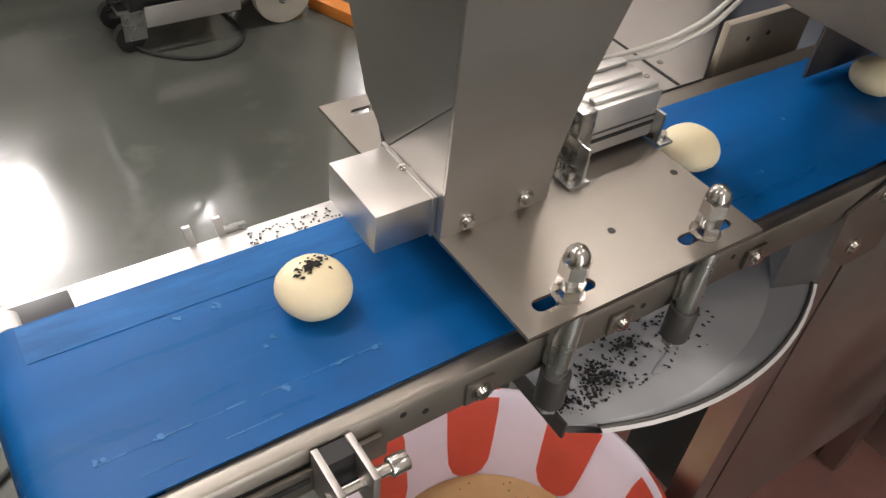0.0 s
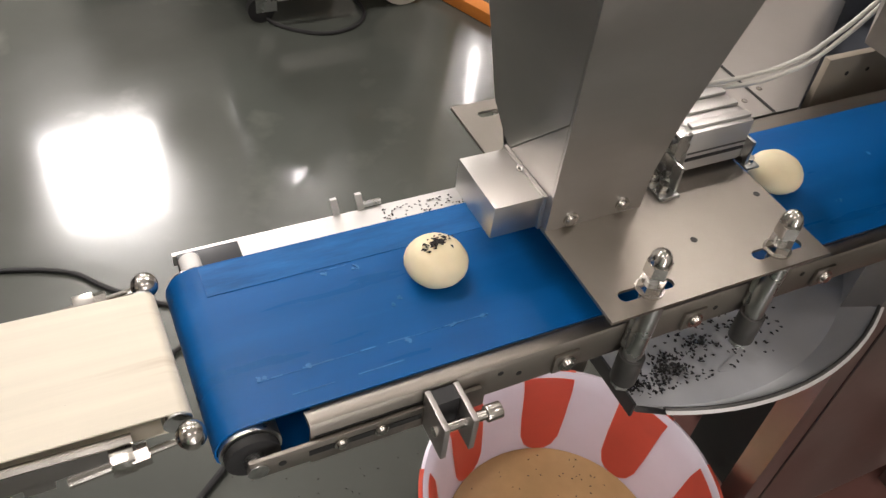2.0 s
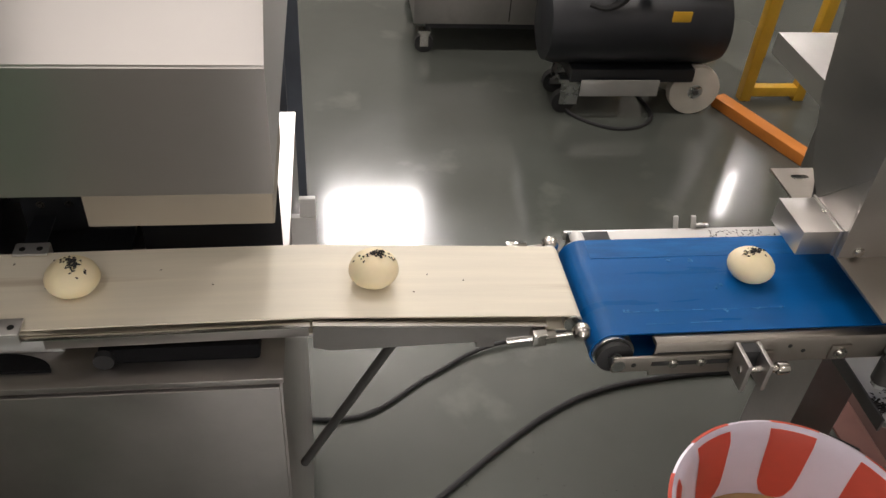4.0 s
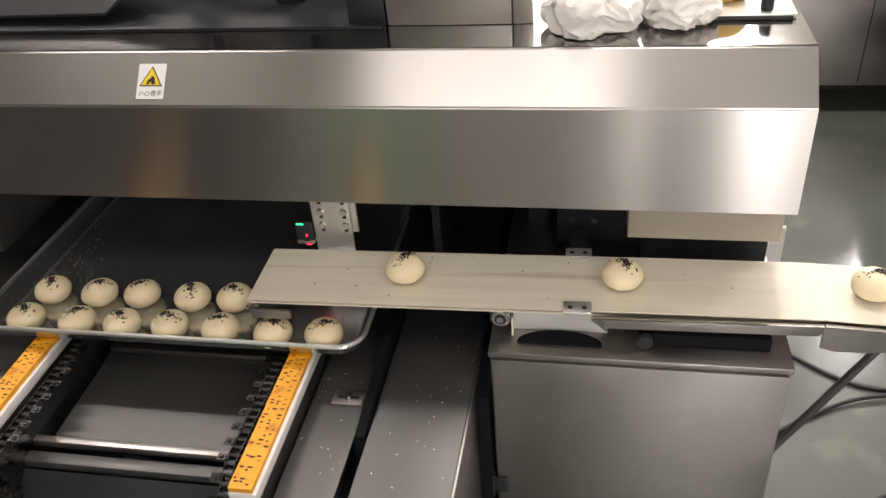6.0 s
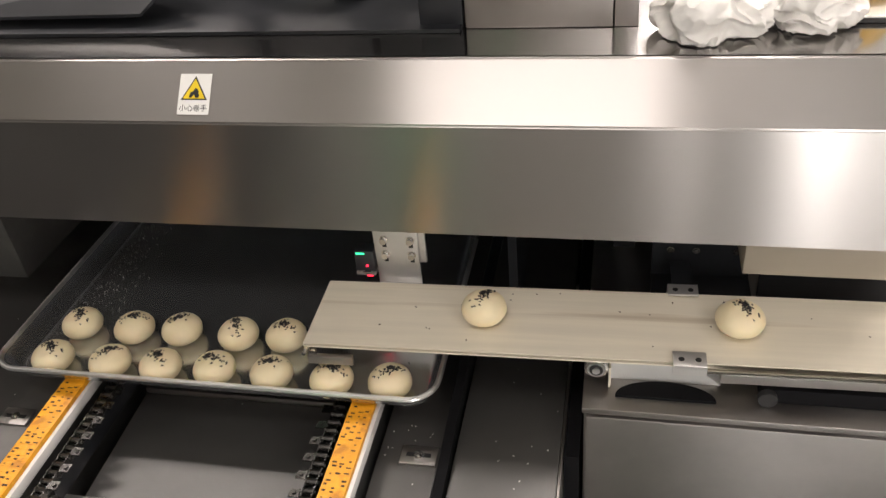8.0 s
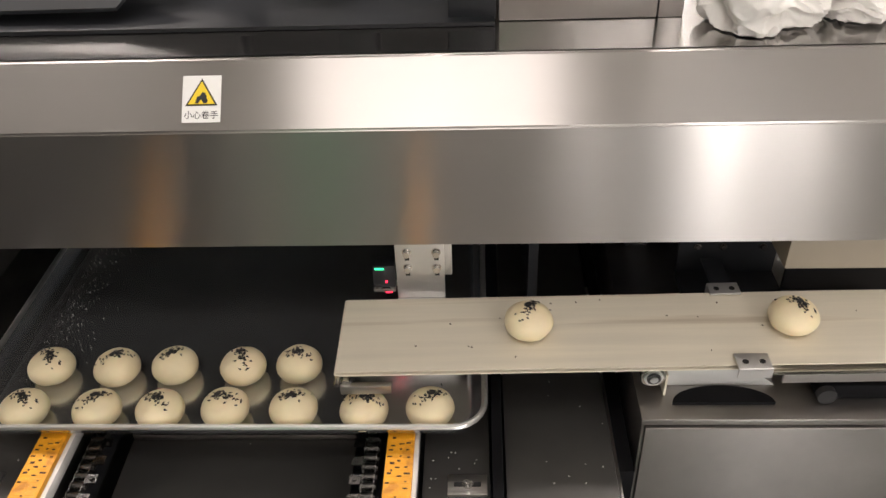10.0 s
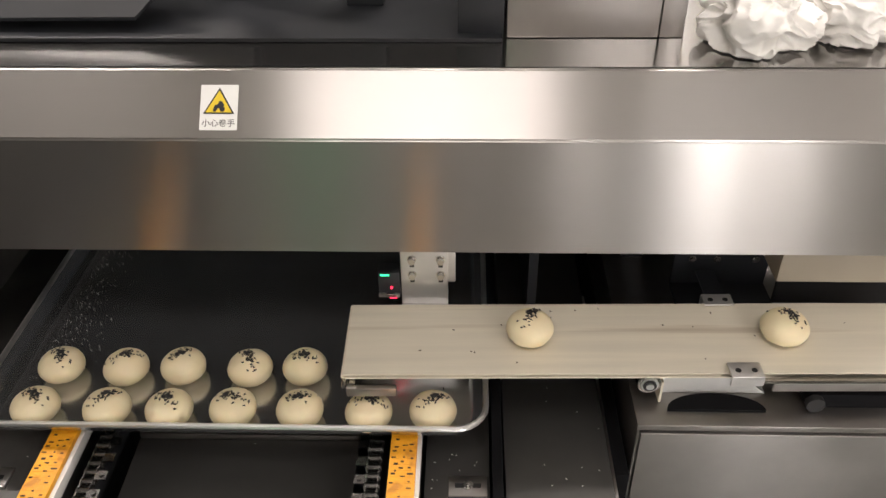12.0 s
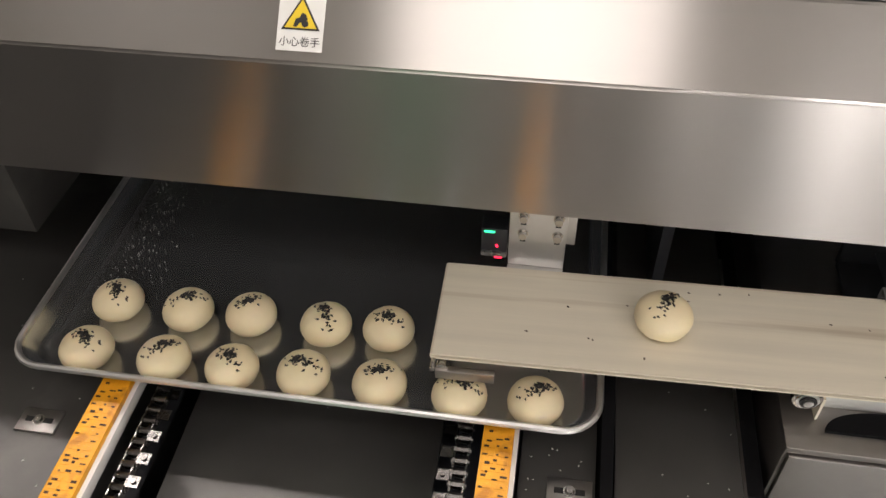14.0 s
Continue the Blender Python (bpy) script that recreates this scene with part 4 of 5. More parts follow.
# Take-up clamp with its bolt.
clampb = part("take_up_clamp", boxm(1.642, 1.647, -0.05, -0.0125, 0.916, 0.955, bev=0.001), "satin", blue)
part("clamp_cheek", boxm(1.666, 1.671, -0.05, -0.0125, 0.916, 0.955, bev=0.001), "satin", clampb)
part("clamp_web", boxm(1.647, 1.666, -0.026, -0.0125, 0.922, 0.953), "rubber", clampb)
bm = cylm((1.64, -0.038, 0.938), (1.685, -0.038, 0.938), 0.0042, 12)
add_cyl(bm, (1.684, -0.038, 0.938), (1.697, -0.038, 0.938), 0.007, 14, bev=0.001)
part("clamp_bolt", bm, "chrome", clampb)
for x, z in ((1.728, 0.936), (1.71, 0.944), (2.0, 0.94), (2.03, 0.944), (1.93, 0.936)):
    part("hole", cylm((x, -0.0115, z), (x, -0.012, z), 0.0026, 10), "ink", blue)
for x in (1.772, 1.905, 2.06):
    lug = part("rail_lug", boxm(x - 0.012, x + 0.012, -0.0145, -0.0118, 0.922, 0.944, bev=0.001), "plate", blue)
    screw(lug, (x, -0.0145, 0.933), (0, -1, 0), 0.006)
# Legs and cross ties.
for x, y in ((2.235, -0.005), (2.235, 0.19), (2.8, -0.005), (2.8, 0.19)):
    part("leg", boxm(x - 0.02, x + 0.02, y - 0.005, y + 0.035, 0.0, 0.92, bev=0.002), "satin", blue)
part("cross_tie", boxm(2.215, 2.255, 0.03, 0.19, 0.72, 0.75), "satin", blue)
gus = part("gusset", prismm([(2.19, -0.016, 0.93), (2.26, -0.016, 0.96), (2.30, -0.016, 0.95), (2.30, -0.016, 0.84), (2.24, -0.016, 0.84), (2.2, -0.016, 0.87)], (0, 0.003, 0)), "plate", blue)
for x, z in ((2.245, 0.935), (2.235, 0.872)):
    screw(gus, (x, -0.016, z), (0, -1, 0), 0.007)
# Seeds on the rear rail and the belt's wear marks.
belt_wear = bmesh.new()
rnd = random.Random(21)
for y, x0, x1, w in ((0.0395, 1.53, 1.735, 0.0007), (0.0195, 1.55, 1.64, 0.0007), (0.131, 1.60, 1.72, 0.0005)):
    x = x0
    while x < x1:
        dx = rnd.uniform(0.006, 0.02)
        yy = y + 0.0012 * noise.noise(Vector((x * 9, y * 50, 0)))
        if rnd.random() < 0.8:
            add_box(belt_wear, x, x + dx, yy, yy + w * rnd.uniform(0.5, 1.6), BZ + 0.0001, BZ + 0.0003)
        x += dx * rnd.uniform(1.0, 1.3)
for x, y in ((1.568, 0.041), (1.653, 0.0365), (1.69, 0.0385), (1.719, 0.039), (1.532, 0.041), (1.611, 0.127), (1.638, 0.1265), (1.654, 0.076), (1.66, 0.08), (2.13, 0.05), (2.22, 0.1)):
    for _ in range(5):
        px, py, r = x + rnd.gauss(0, 0.0018), y + rnd.gauss(0, 0.001), rnd.uniform(0.0006, 0.0018)
        add_cyl(belt_wear, (px, py, BZ + 0.0001), (px, py, BZ + 0.00045 + rnd.uniform(0, 0.0005)), r, 7)
tagged(part("belt_scuffs", belt_wear, "scuff", blue, "pale scuff marks on the belt"), kind="stuff")
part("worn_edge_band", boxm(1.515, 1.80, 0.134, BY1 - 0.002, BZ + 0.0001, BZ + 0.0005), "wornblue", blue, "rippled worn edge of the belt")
rnd = random.Random(9)
spots = [((rnd.uniform(1.69, 1.79), rnd.uniform(BY1 + 0.004, BY1 + 0.026), 0.9448), (0, 0, 1)) for _ in range(90)]
tagged(solo("rail_seeds", add_seeds(bmesh.new(), spots, 0.0018), "seed", "black sesame seeds along the rear rail", "seeds"), kind="stuff")

# ---- seeder on the blue conveyor ----
seeder = thing("seed_dispenser", (1.9, 0.1, 0.9), "stainless steel seed hopper on an adjustable plate", "seed dispenser")
PX0, PX1, PY0, PY1, PZ = 1.786, 2.012, -0.034, 0.257, 1.0
# The plate, with two slots cut through its front and one at its rear.
SLOTS = [(1.805, 1.858, -0.0195, -0.0085), (1.942, 1.995, -0.0195, -0.0085), (1.806, 1.83, 0.232, 0.241)]
bm = bmesh.new()
xs = sorted({PX0, PX1, *[a for s in SLOTS for a in s[:2]]})
ys = sorted({PY0, PY1, *[a for s in SLOTS for a in s[2:]]})
grid_v = {}
for zi, z in enumerate((PZ - 0.003, PZ)):
    for x in xs:
        for y in ys:
            grid_v[(x, y, zi)] = bm.verts.new((x, y, z))
solid = set()
for i in range(len(xs) - 1):
    for j in range(len(ys) - 1):
        mx, my = (xs[i] + xs[i + 1]) / 2, (ys[j] + ys[j + 1]) / 2
        if not any(a < mx < b and c < my < d for a, b, c, d in SLOTS):
            solid.add((i, j))
for i, j in solid:
    q = [(xs[i], ys[j]), (xs[i + 1], ys[j]), (xs[i + 1], ys[j + 1]), (xs[i], ys[j + 1])]
    bm.faces.new([grid_v[(*p, 1)] for p in q])
    bm.faces.new([grid_v[(*p, 0)] for p in q[::-1]])
    for (a, b), nb in (((0, 1), (i, j - 1)), ((1, 2), (i + 1, j)), ((2, 3), (i, j + 1)), ((3, 0), (i - 1, j))):
        if nb not in solid:
            bm.faces.new((grid_v[(*q[a], 0)], grid_v[(*q[b], 0)], grid_v[(*q[b], 1)], grid_v[(*q[a], 1)]))
bmesh.ops.delete(bm, geom=[v for v in bm.verts if not v.link_faces], context="VERTS")
part("base_plate", bm, "plate", seeder, "slotted steel base plate")
# Round ends that close the slots' corners.
for a, b, c, d in SLOTS:
    r = (d - c) / 2
    for x, s in ((a, 1), (b, -1)):
        for sy in (c, d):
            pts = [(x, sy, PZ - 0.003)]
            for k in range(6):
                an = radians(90 * k / 5)
                pts.append((x + s * (r - r * math.sin(an)), (c + d) / 2 + (1 if sy == d else -1) * r * math.cos(an), PZ - 0.003))
            part("slot_corner", prismm(pts, (0, 0, 0.0029)), "plate", seeder)
for x in (1.834, 1.968):
    y = -0.0145
    bm = bmesh.new()
    add_cyl(bm, (x, y, 0.93), (x, y, 1.026), 0.0058, 14)
    part("stud", bm, "zinc", seeder)
    bm = cylm((x, y, PZ), (x, y, PZ + 0.0018), 0.0122, 20)
    add_hex(bm, (x, y, PZ + 0.0018), (0, 0, 1), 0.0112, 0.009)
    part("hex_nut", bm, "chrome", seeder)
    part("cap_nut", add_hex(bmesh.new(), (x, y, PZ + 0.02), (0, 0, 1), 0.0108, 0.012, dome=True), "chrome", seeder, "polished domed cap nut")
    part("standoff", cylm((x, -0.024, 0.925), (x, -0.024, 0.996), 0.0088, 12, bev=0.001), "zinc", seeder)
    part("sleeve", cylm((x, -0.024, 0.893), (x, -0.024, 0.927), 0.0118, 22, bev=0.001), "deck", seeder)
    part("end_nut", add_hex(bmesh.new(), (x, -0.024, 0.885), (0, 0, 1), 0.009, 0.008), "zinc", seeder)
for x in (1.83, 1.97):
    part("rear_post", cylm((x, 0.236, 0.906), (x, 0.236, 0.997), 0.007, 12), "zinc", seeder)
# Hopper: four folded sheets that widen upward.
TH = 0.0025
FR = [(1.787, 0.0715, PZ), (1.884, 0.0715, PZ), (1.886, 0.0715, 1.04), (1.9, 0.0715, 1.095), (1.955, 0.0715, 1.24), (2.06, 0.0715, 1.5), (1.787, 0.0715, 1.5)]
part("hopper_front", prismm(FR, (0, TH, 0)), "hopper", seeder, "tall brushed steel hopper sheet")
bm = bmesh.new()
tri_pts = [(1.787, 0.0745, PZ), (1.787, 0.0745, 1.108), (1.787, 0.148, 1.03), (1.787, 0.148, PZ)]
add_prism(bm, tri_pts, (TH, 0, 0))
part("hopper_side_lower", bm, "hopper", seeder)
bm = bmesh.new()
add_prism(bm, [(1.787, 0.0745, 1.109), (1.787, 0.148, 1.031), (1.783, 0.175, 1.063), (1.781, 0.206, 1.14), (1.774, 0.26, 1.5), (1.787, 0.0745, 1.5)], (TH, 0, 0))
part("hopper_side", bm, "hopper", seeder)
part("hopper_back", prismm([(1.79, 0.15, PZ), (1.884, 0.15, PZ), (1.886, 0.16, 1.05), (1.955, 0.215, 1.24), (2.06, 0.26, 1.5), (1.79, 0.26, 1.5), (1.79, 0.2, 1.14)], (0, TH, 0)), "hopper", seeder)
part("hopper_side", prismm([(1.884, 0.0745, PZ), (1.884, 0.15, PZ), (1.886, 0.158, 1.04), (1.9, 0.17, 1.095), (1.955, 0.213, 1.24), (2.06, 0.258, 1.5), (2.06, 0.0745, 1.5), (1.955, 0.0745, 1.24), (1.9, 0.0745, 1.095), (1.886, 0.0745, 1.04)], (-TH, 0, 0)), "hopper", seeder)
screw(seeder, (1.81, 0.0715, 1.008), (0, -1, 0), 0.0052)
screw(seeder, (1.862, 0.0715, 1.01), (0, -1, 0), 0.0052)
noz = part("nozzle_box", boxm(1.739, 1.7865, 0.081, 0.148, 0.9985, 1.0315, bev=0.0008), "hopper", seeder, "small folded steel outlet box")
part("box_flange", boxm(1.7835, 1.7866, 0.079, 0.1505, 0.9975, 1.0335), "hopper", noz)
screw(noz, (1.7835, 0.1195, 1.0315), (0, 0, 1), 0.003)
for x, y in ((1.905, 0.02), (2.0, 0.05)):
    part("plate_hole", cylm((x, y, PZ), (x, y, PZ + 0.0003), 0.0032, 12), "ink", seeder)
# Pneumatic cylinder on feet.
cyl_ = part("air_cylinder", boxm(1.942, 2.012, 0.094, 0.15, 1.006, 1.05, bev=0.0015), "alu", seeder, "square-bodied aluminium air cylinder")
for y in (0.103, 0.122, 0.14):
    part("groove_rib", boxm(1.943, 2.011, y - 0.004, y + 0.004, 1.0502, 1.0535, bev=0.001), "alu", cyl_)
part("side_groove", boxm(1.943, 2.011, 0.0932, 0.094, 1.018, 1.0215), "ink", cyl_)
part("side_groove", boxm(1.943, 2.011, 0.0932, 0.094, 1.026, 1.0275), "deck", cyl_)
part("end_cap", boxm(1.926, 1.9418, 0.0925, 0.151, 1.005, 1.051, bev=0.002), "zinc", cyl_)
part("rod_gland", cylm((1.915, 0.12, 1.028), (1.926, 0.12, 1.028), 0.016, 22, bev=0.001), "chrome", cyl_)
part("rod", cylm((1.888, 0.12, 1.028), (1.915, 0.12, 1.028), 0.0055, 14), "chrome", cyl_)
for y in (0.1, 0.143):
    for z in (1.013, 1.043):
        part("tie_bolt", cylm((1.922, y, z), (1.926, y, z), 0.0042, 10), "deck", cyl_)
foot = part("mounting_foot", prismm([(1.905, 0.07, PZ), (1.926, 0.07, PZ), (1.926, 0.15, PZ), (1.905, 0.15, PZ)], (0, 0, 0.003)), "zinc", seeder)
part("foot_upright", boxm(1.923, 1.926, 0.075, 0.15, PZ + 0.003, 1.03, bev=0.0008), "zinc", foot)
for y in (0.081, 0.096):
    part("foot_bolt", add_cyl(cylm((1.914, y, PZ + 0.003), (1.914, y, PZ + 0.0045), 0.0062, 14), (1.914, y, PZ + 0.0045), (1.914, y, PZ + 0.011), 0.0045, 12), "chrome", foot)
foot = part("mounting_foot", boxm(2.0125, 2.03 - 0.002, 0.08, 0.15, PZ, PZ + 0.003, bev=0.0008), "zinc", seeder)
part("foot_upright", boxm(2.0125, 2.0155, 0.085, 0.15, PZ + 0.003, 1.03), "zinc", foot)
part("foot_bolt", cylm((2.02, 0.088, PZ + 0.003), (2.02, 0.088, PZ + 0.009), 0.0048, 12), "chrome", foot)
# Air lines.
for k in range(2):
    d = 0.006 * k
    bm = tubem([(1.975 + 2 * d, 0.15, 1.03), (2.0, 0.185, 1.02 + d), (2.06, 0.202, 1.003 + d), (2.116, 0.199 + d, 1.0 + d), (2.16, 0.197 + d, 1.006 + d), (2.2, 0.19 + d, 1.03 + d), (2.26, 0.185 + d, 1.1), (2.3, 0.183 + d, 1.2)], 0.0026, 8)
    part("air_line", bm, "cable", seeder, "pale air line")

# ---- dough forming machine beyond ----
former = thing("dough_former", (2.6, 0.4, 0), "stainless steel dough forming machine over the belt", "machine")
part("outlet_guard", prismm([(2.135, -0.12, 1.1), (2.135, 0.11, 1.1), (2.22, 0.17, 1.1), (2.9, 0.17, 1.1), (2.9, -0.12, 1.1)], (0, 0, 0.5)), "satin", former)
part("guide_flap", boxm(2.3, 2.85, 0.138, 0.141, 0.96, 1.1), "deck", former)
part("apron", prismm([(2.06, 0.205, 0.9), (2.222, 0.205, 0.9), (2.37, 0.31, 0.9), (2.48, 0.39, 0.9), (2.48, 0.8, 0.9), (2.06, 0.8, 0.9)], (0, 0, 0.043)), "hopper", former, "pale steel apron with seams")
part("apron_seam", boxm(2.184, 2.188, 0.206, 0.7, 0.9432, 0.9437), "ink", former)
part("apron_seam", boxm(2.062, 2.1835, 0.42, 0.424, 0.9432, 0.9437), "ink", former)
for x, y in ((2.2, 0.25), (2.165, 0.235), (2.15, 0.29)):
    screw(former, (x, y, 0.943), (0, 0, 1), 0.0028)
part("apron_body", boxm(2.1, 2.2, 0.36, 0.5, 0.0, 0.8995), "satin", former)
# Bay wall and shelf are coloured dark for the shade in the bay.
part("bay_shade_wall", boxm(2.485, 2.9, 0.4, 0.418, 0.0, 1.1), "darkgap", former)
low = part("bay_block", boxm(2.27, 2.42, 0.226, 0.236, 0.9005, 0.985, bev=0.002), "beige", former, "low steel plate along the belt")
for x in (2.31, 2.345):
    part("hole", cylm((x, 0.2258, 0.96), (x, 0.2253, 0.96), 0.003, 10), "ink", low)
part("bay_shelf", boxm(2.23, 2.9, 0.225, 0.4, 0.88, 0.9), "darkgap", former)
part("tower", boxm(2.5, 3.2, 0.42, 1.2, 0.0, 1.9, bev=0.005), "satin", former)
part("front_panel", boxm(2.36, 2.39, 0.04, 0.2, 0.15, 0.86, bev=0.002), "deck", former)
part("frame_panel", boxm(2.28, 2.88, -0.003, 0.0, 0.2, 0.9, bev=0.001), "satin", former, "plain steel frame panel")
part("side_panel", boxm(2.905, 2.93, -0.13, 0.42, 0.0, 1.6), "satin", former)

# ---- seed catch pan ----
PCX, PCY, PR, PRZ, PAN_W = 2.035, 0.282, 0.345, 0.82, 1.9
pan = thing("catch_pan", (PCX, PCY, PRZ - 0.06), "round galvanised catch pan with black seeds", "pan")
dish = lathe([(0, -0.052), (0.27, -0.05), (0.31, -0.042), (0.335, -0.008), (0.343, 0.0), (0.347, -0.002), (0.34, -0.012), (0.315, -0.046), (0.27, -0.055), (0, -0.057)], 96, (PCX, PCY, PRZ))
bmesh.ops.bisect_plane(dish, geom=list(dish.verts) + list(dish.edges) + list(dish.faces), plane_co=(0, 0.2, 0), plane_no=(0, 1, 0), clear_outer=True)
bmesh.ops.bisect_plane(dish, geom=list(dish.verts) + list(dish.edges) + list(dish.faces), plane_co=(PAN_W, 0, 0), plane_no=(-1, 0, 0), clear_outer=True)
part("dish", dish, "pan", pan)
bead = lathe([(0.3415 + 0.0022 * math.cos(a), 0.0 + 0.0022 * math.sin(a)) for a in [k * math.pi / 4 for k in range(9)]], 96, (PCX, PCY, PRZ))
bmesh.ops.bisect_plane(bead, geom=list(bead.verts) + list(bead.edges) + list(bead.faces), plane_co=(0, 0.2, 0), plane_no=(0, 1, 0), clear_outer=True)
bmesh.ops.bisect_plane(bead, geom=list(bead.verts) + list(bead.edges) + list(bead.faces), plane_co=(PAN_W, 0, 0), plane_no=(-1, 0, 0), clear_outer=True)
part("bead", bead, "deck", pan)
part("end_wall", boxm(PAN_W - 0.003, PAN_W, 0.0, 0.2, PRZ - 0.056, PRZ - 0.035), "deck", pan)
part("back_wall", boxm(PAN_W - 0.003, PCX + 0.33, 0.2, 0.203, PRZ - 0.057, PRZ + 0.03), "pan", pan)
for x in (1.9, 2.2):
    part("hanger", boxm(x - 0.01, x + 0.01, 0.2035, 0.2065, PRZ - 0.02, 0.93), "deck", pan)
rnd = random.Random(4)
spots = []
for _ in range(230):
    u = rnd.random()
    x = 1.92 + 0.2 * u + rnd.gauss(0, 0.02)
    y = 0.02 + 0.05 * u + rnd.gauss(0, 0.022)
    if x > PAN_W + 0.004 and math.hypot(x - PCX, y - PCY) < 0.295:
        spots.append(((x, y, PRZ - 0.0485), (0, 0, 1)))
for cx, cy, sx, n in ((1.972, 0.033, 0.012, 120), (1.915, 0.03, 0.008, 130), (1.935, 0.015, 0.012, 90), (2.02, 0.05, 0.01, 40)):
    for _ in range(n):
        x, y = cx + rnd.gauss(0, sx), cy + rnd.gauss(0, 0.008)
        if x > PAN_W + 0.003:
            spots.append(((x, y, PRZ - 0.0485 + abs(rnd.gauss(0, 0.002))), (rnd.gauss(0, 0.3), rnd.gauss(0, 0.3), 1)))
tagged(solo("pan_seeds", add_seeds(bmesh.new(), spots, 0.003), "seed", "black sesame seeds scattered in the catch pan", "seeds"), kind="stuff")
part("scratch", tubem([(2.09, -0.0, PRZ - 0.0495), (2.02, 0.01, PRZ - 0.0495), (2.1, 0.04, PRZ - 0.0495), (2.16, 0.09, PRZ - 0.0495)], 0.0009, 5), "trayrim", pan)

# ---- striped tub on the floor ----
TCX, TCY, TR, TZ = 1.978, 0.092, 0.224, 0.385
tub = thing("plastic_tub", (TCX, TCY, 0), "lilac-white plastic tub with red stripes and floury water", "tub")
prof = [(0.0, 0.004), (0.135, 0.0), (0.145, 0.006), (0.21, TZ - 0.02), (0.224, TZ - 0.004), (0.226, TZ), (0.221, TZ + 0.002), (0.214, TZ - 0.004), (0.204, TZ - 0.022), (0.139, 0.012), (0.0, 0.01)]
part("tub_wall", lathe(prof, 72, (TCX, TCY, 0)), "basin", tub)
SW, NSTRIPE, PHASE = 0.4, 8, 1.21
for k in range(NSTRIPE):
    a0 = 2 * math.pi * k / NSTRIPE + PHASE - SW / 2
    bm = bmesh.new()
    rows = []
    for s in range(9):
        a = a0 + SW * s / 8
        col = []
        for f, w in ((0.0, 1.0), (0.1, 1.0), (0.5, 0.97), (0.78, 0.9), (0.92, 0.68), (0.98, 0.4), (1.0, 0.12)):
            aa = a0 + SW / 2 + (a - a0 - SW / 2) * w
            z = TZ - 0.024 + (0.246 - TZ) * (f - 0.1) / 0.9 if f >= 0.1 else TZ - 0.005
            r = (0.139 + 0.065 * (z - 0.012) / 0.351 if f >= 0.1 else 0.2135) - 0.0016
            col.append(bm.verts.new((TCX + r * math.cos(aa), TCY + r * math.sin(aa), z)))
        rows.append(col)
    for A, B in zip(rows, rows[1:]):
        for i in range(6):
            bm.faces.new((A[i], A[i + 1], B[i + 1], B[i]))
    bmesh.ops.solidify(bm, geom=list(bm.faces), thickness=0.0006)
    part("stripe", bm, "red", tub, "red stripe")
    bm = bmesh.new()
    rows = []
    for s in range(9):
        a = a0 + SW * s / 8
        rows.append([bm.verts.new((TCX + r * math.cos(a), TCY + r * math.sin(a), z)) for r, z in ((0.2155, TZ - 0.004), (0.222, TZ + 0.003), (0.2275, TZ), (0.226, TZ - 0.005), (0.2115, TZ - 0.022), (0.151, 0.03))])
    for A, B in zip(rows, rows[1:]):
        for i in range(5):
            bm.faces.new((A[i], A[i + 1], B[i + 1], B[i]))
    bmesh.ops.solidify(bm, geom=list(bm.faces), thickness=0.0006)
    part("stripe", bm, "red", tub, "red stripe")
part("floury_water", lathe([(0, 0.0), (0.172, 0.0), (0.1765, 0.001), (0.172, -0.01), (0, -0.01)], 48, (TCX, TCY, 0.222)), "slop", tub, "murky floury water")
rnd = random.Random(6)
spots = []
for _ in range(110):
    a, r = rnd.uniform(0, 6.28), 0.165 * math.sqrt(rnd.random())
    spots.append(((TCX + r * math.cos(a), TCY + r * math.sin(a), 0.2245), (0, 0, 1)))
tagged(solo("floating_seeds", add_seeds(bmesh.new(), spots, 0.0022), "seed", "black seeds floating in the tub", "seeds"), kind="stuff")

# ---- floor things ----
solo("floor_mat", boxm(2.42, 3.6, -0.7, 0.95, 0.0, 0.008, bev=0.003), "mat", "red-brown mat on the floor", "mat")
rnd = random.Random(21)
spots = [((rnd.gauss(1.66, 0.13), rnd.gauss(0.25, 0.12), 0.002), (0, 0, 1)) for _ in range(240)]
tagged(solo("floor_seeds", add_seeds(bmesh.new(), spots, 0.0032), "seed", "black sesame seeds spilt on the floor", "seeds"), kind="stuff")
solo("power_cable", tubem([(0.85, 1.25, 0.006), (1.15, 1.23, 0.006), (1.34, 1.17, 0.006), (1.44, 1.07, 0.006), (1.62, 0.945, 0.006), (1.85, 0.945, 0.006), (2.08, 0.96, 0.006), (2.4, 1.05, 0.006), (2.6, 1.3, 0.006)], 0.006), "rubber", "black power cable lying on the floor", "cable", "floor cables")
solo("power_cable", tubem([(1.0, 0.7, 0.0065), (1.25, 0.68, 0.0065), (1.44, 0.8, 0.0065), (1.62, 0.895, 0.012), (1.93, 0.935, 0.017), (2.15, 0.87, 0.0065), (2.27, 0.79, 0.0065), (2.31, 0.64, 0.0065), (2.45, 0.5, 0.0065)], 0.0055), "rubber", "thin black power cable lying on the floor", "cable", "floor cables")
solo("power_cable", tubem([(1.2, 0.1, 0.008), (1.33, 0.35, 0.008), (1.47, 0.48, 0.008), (1.7, 0.65, 0.008), (1.88, 0.73, 0.008), (2.12, 0.765, 0.008), (2.36, 0.765, 0.008), (2.7, 0.74, 0.008)], 0.0075), "rubber", "thick black power cable lying on the floor", "cable", "floor cables")
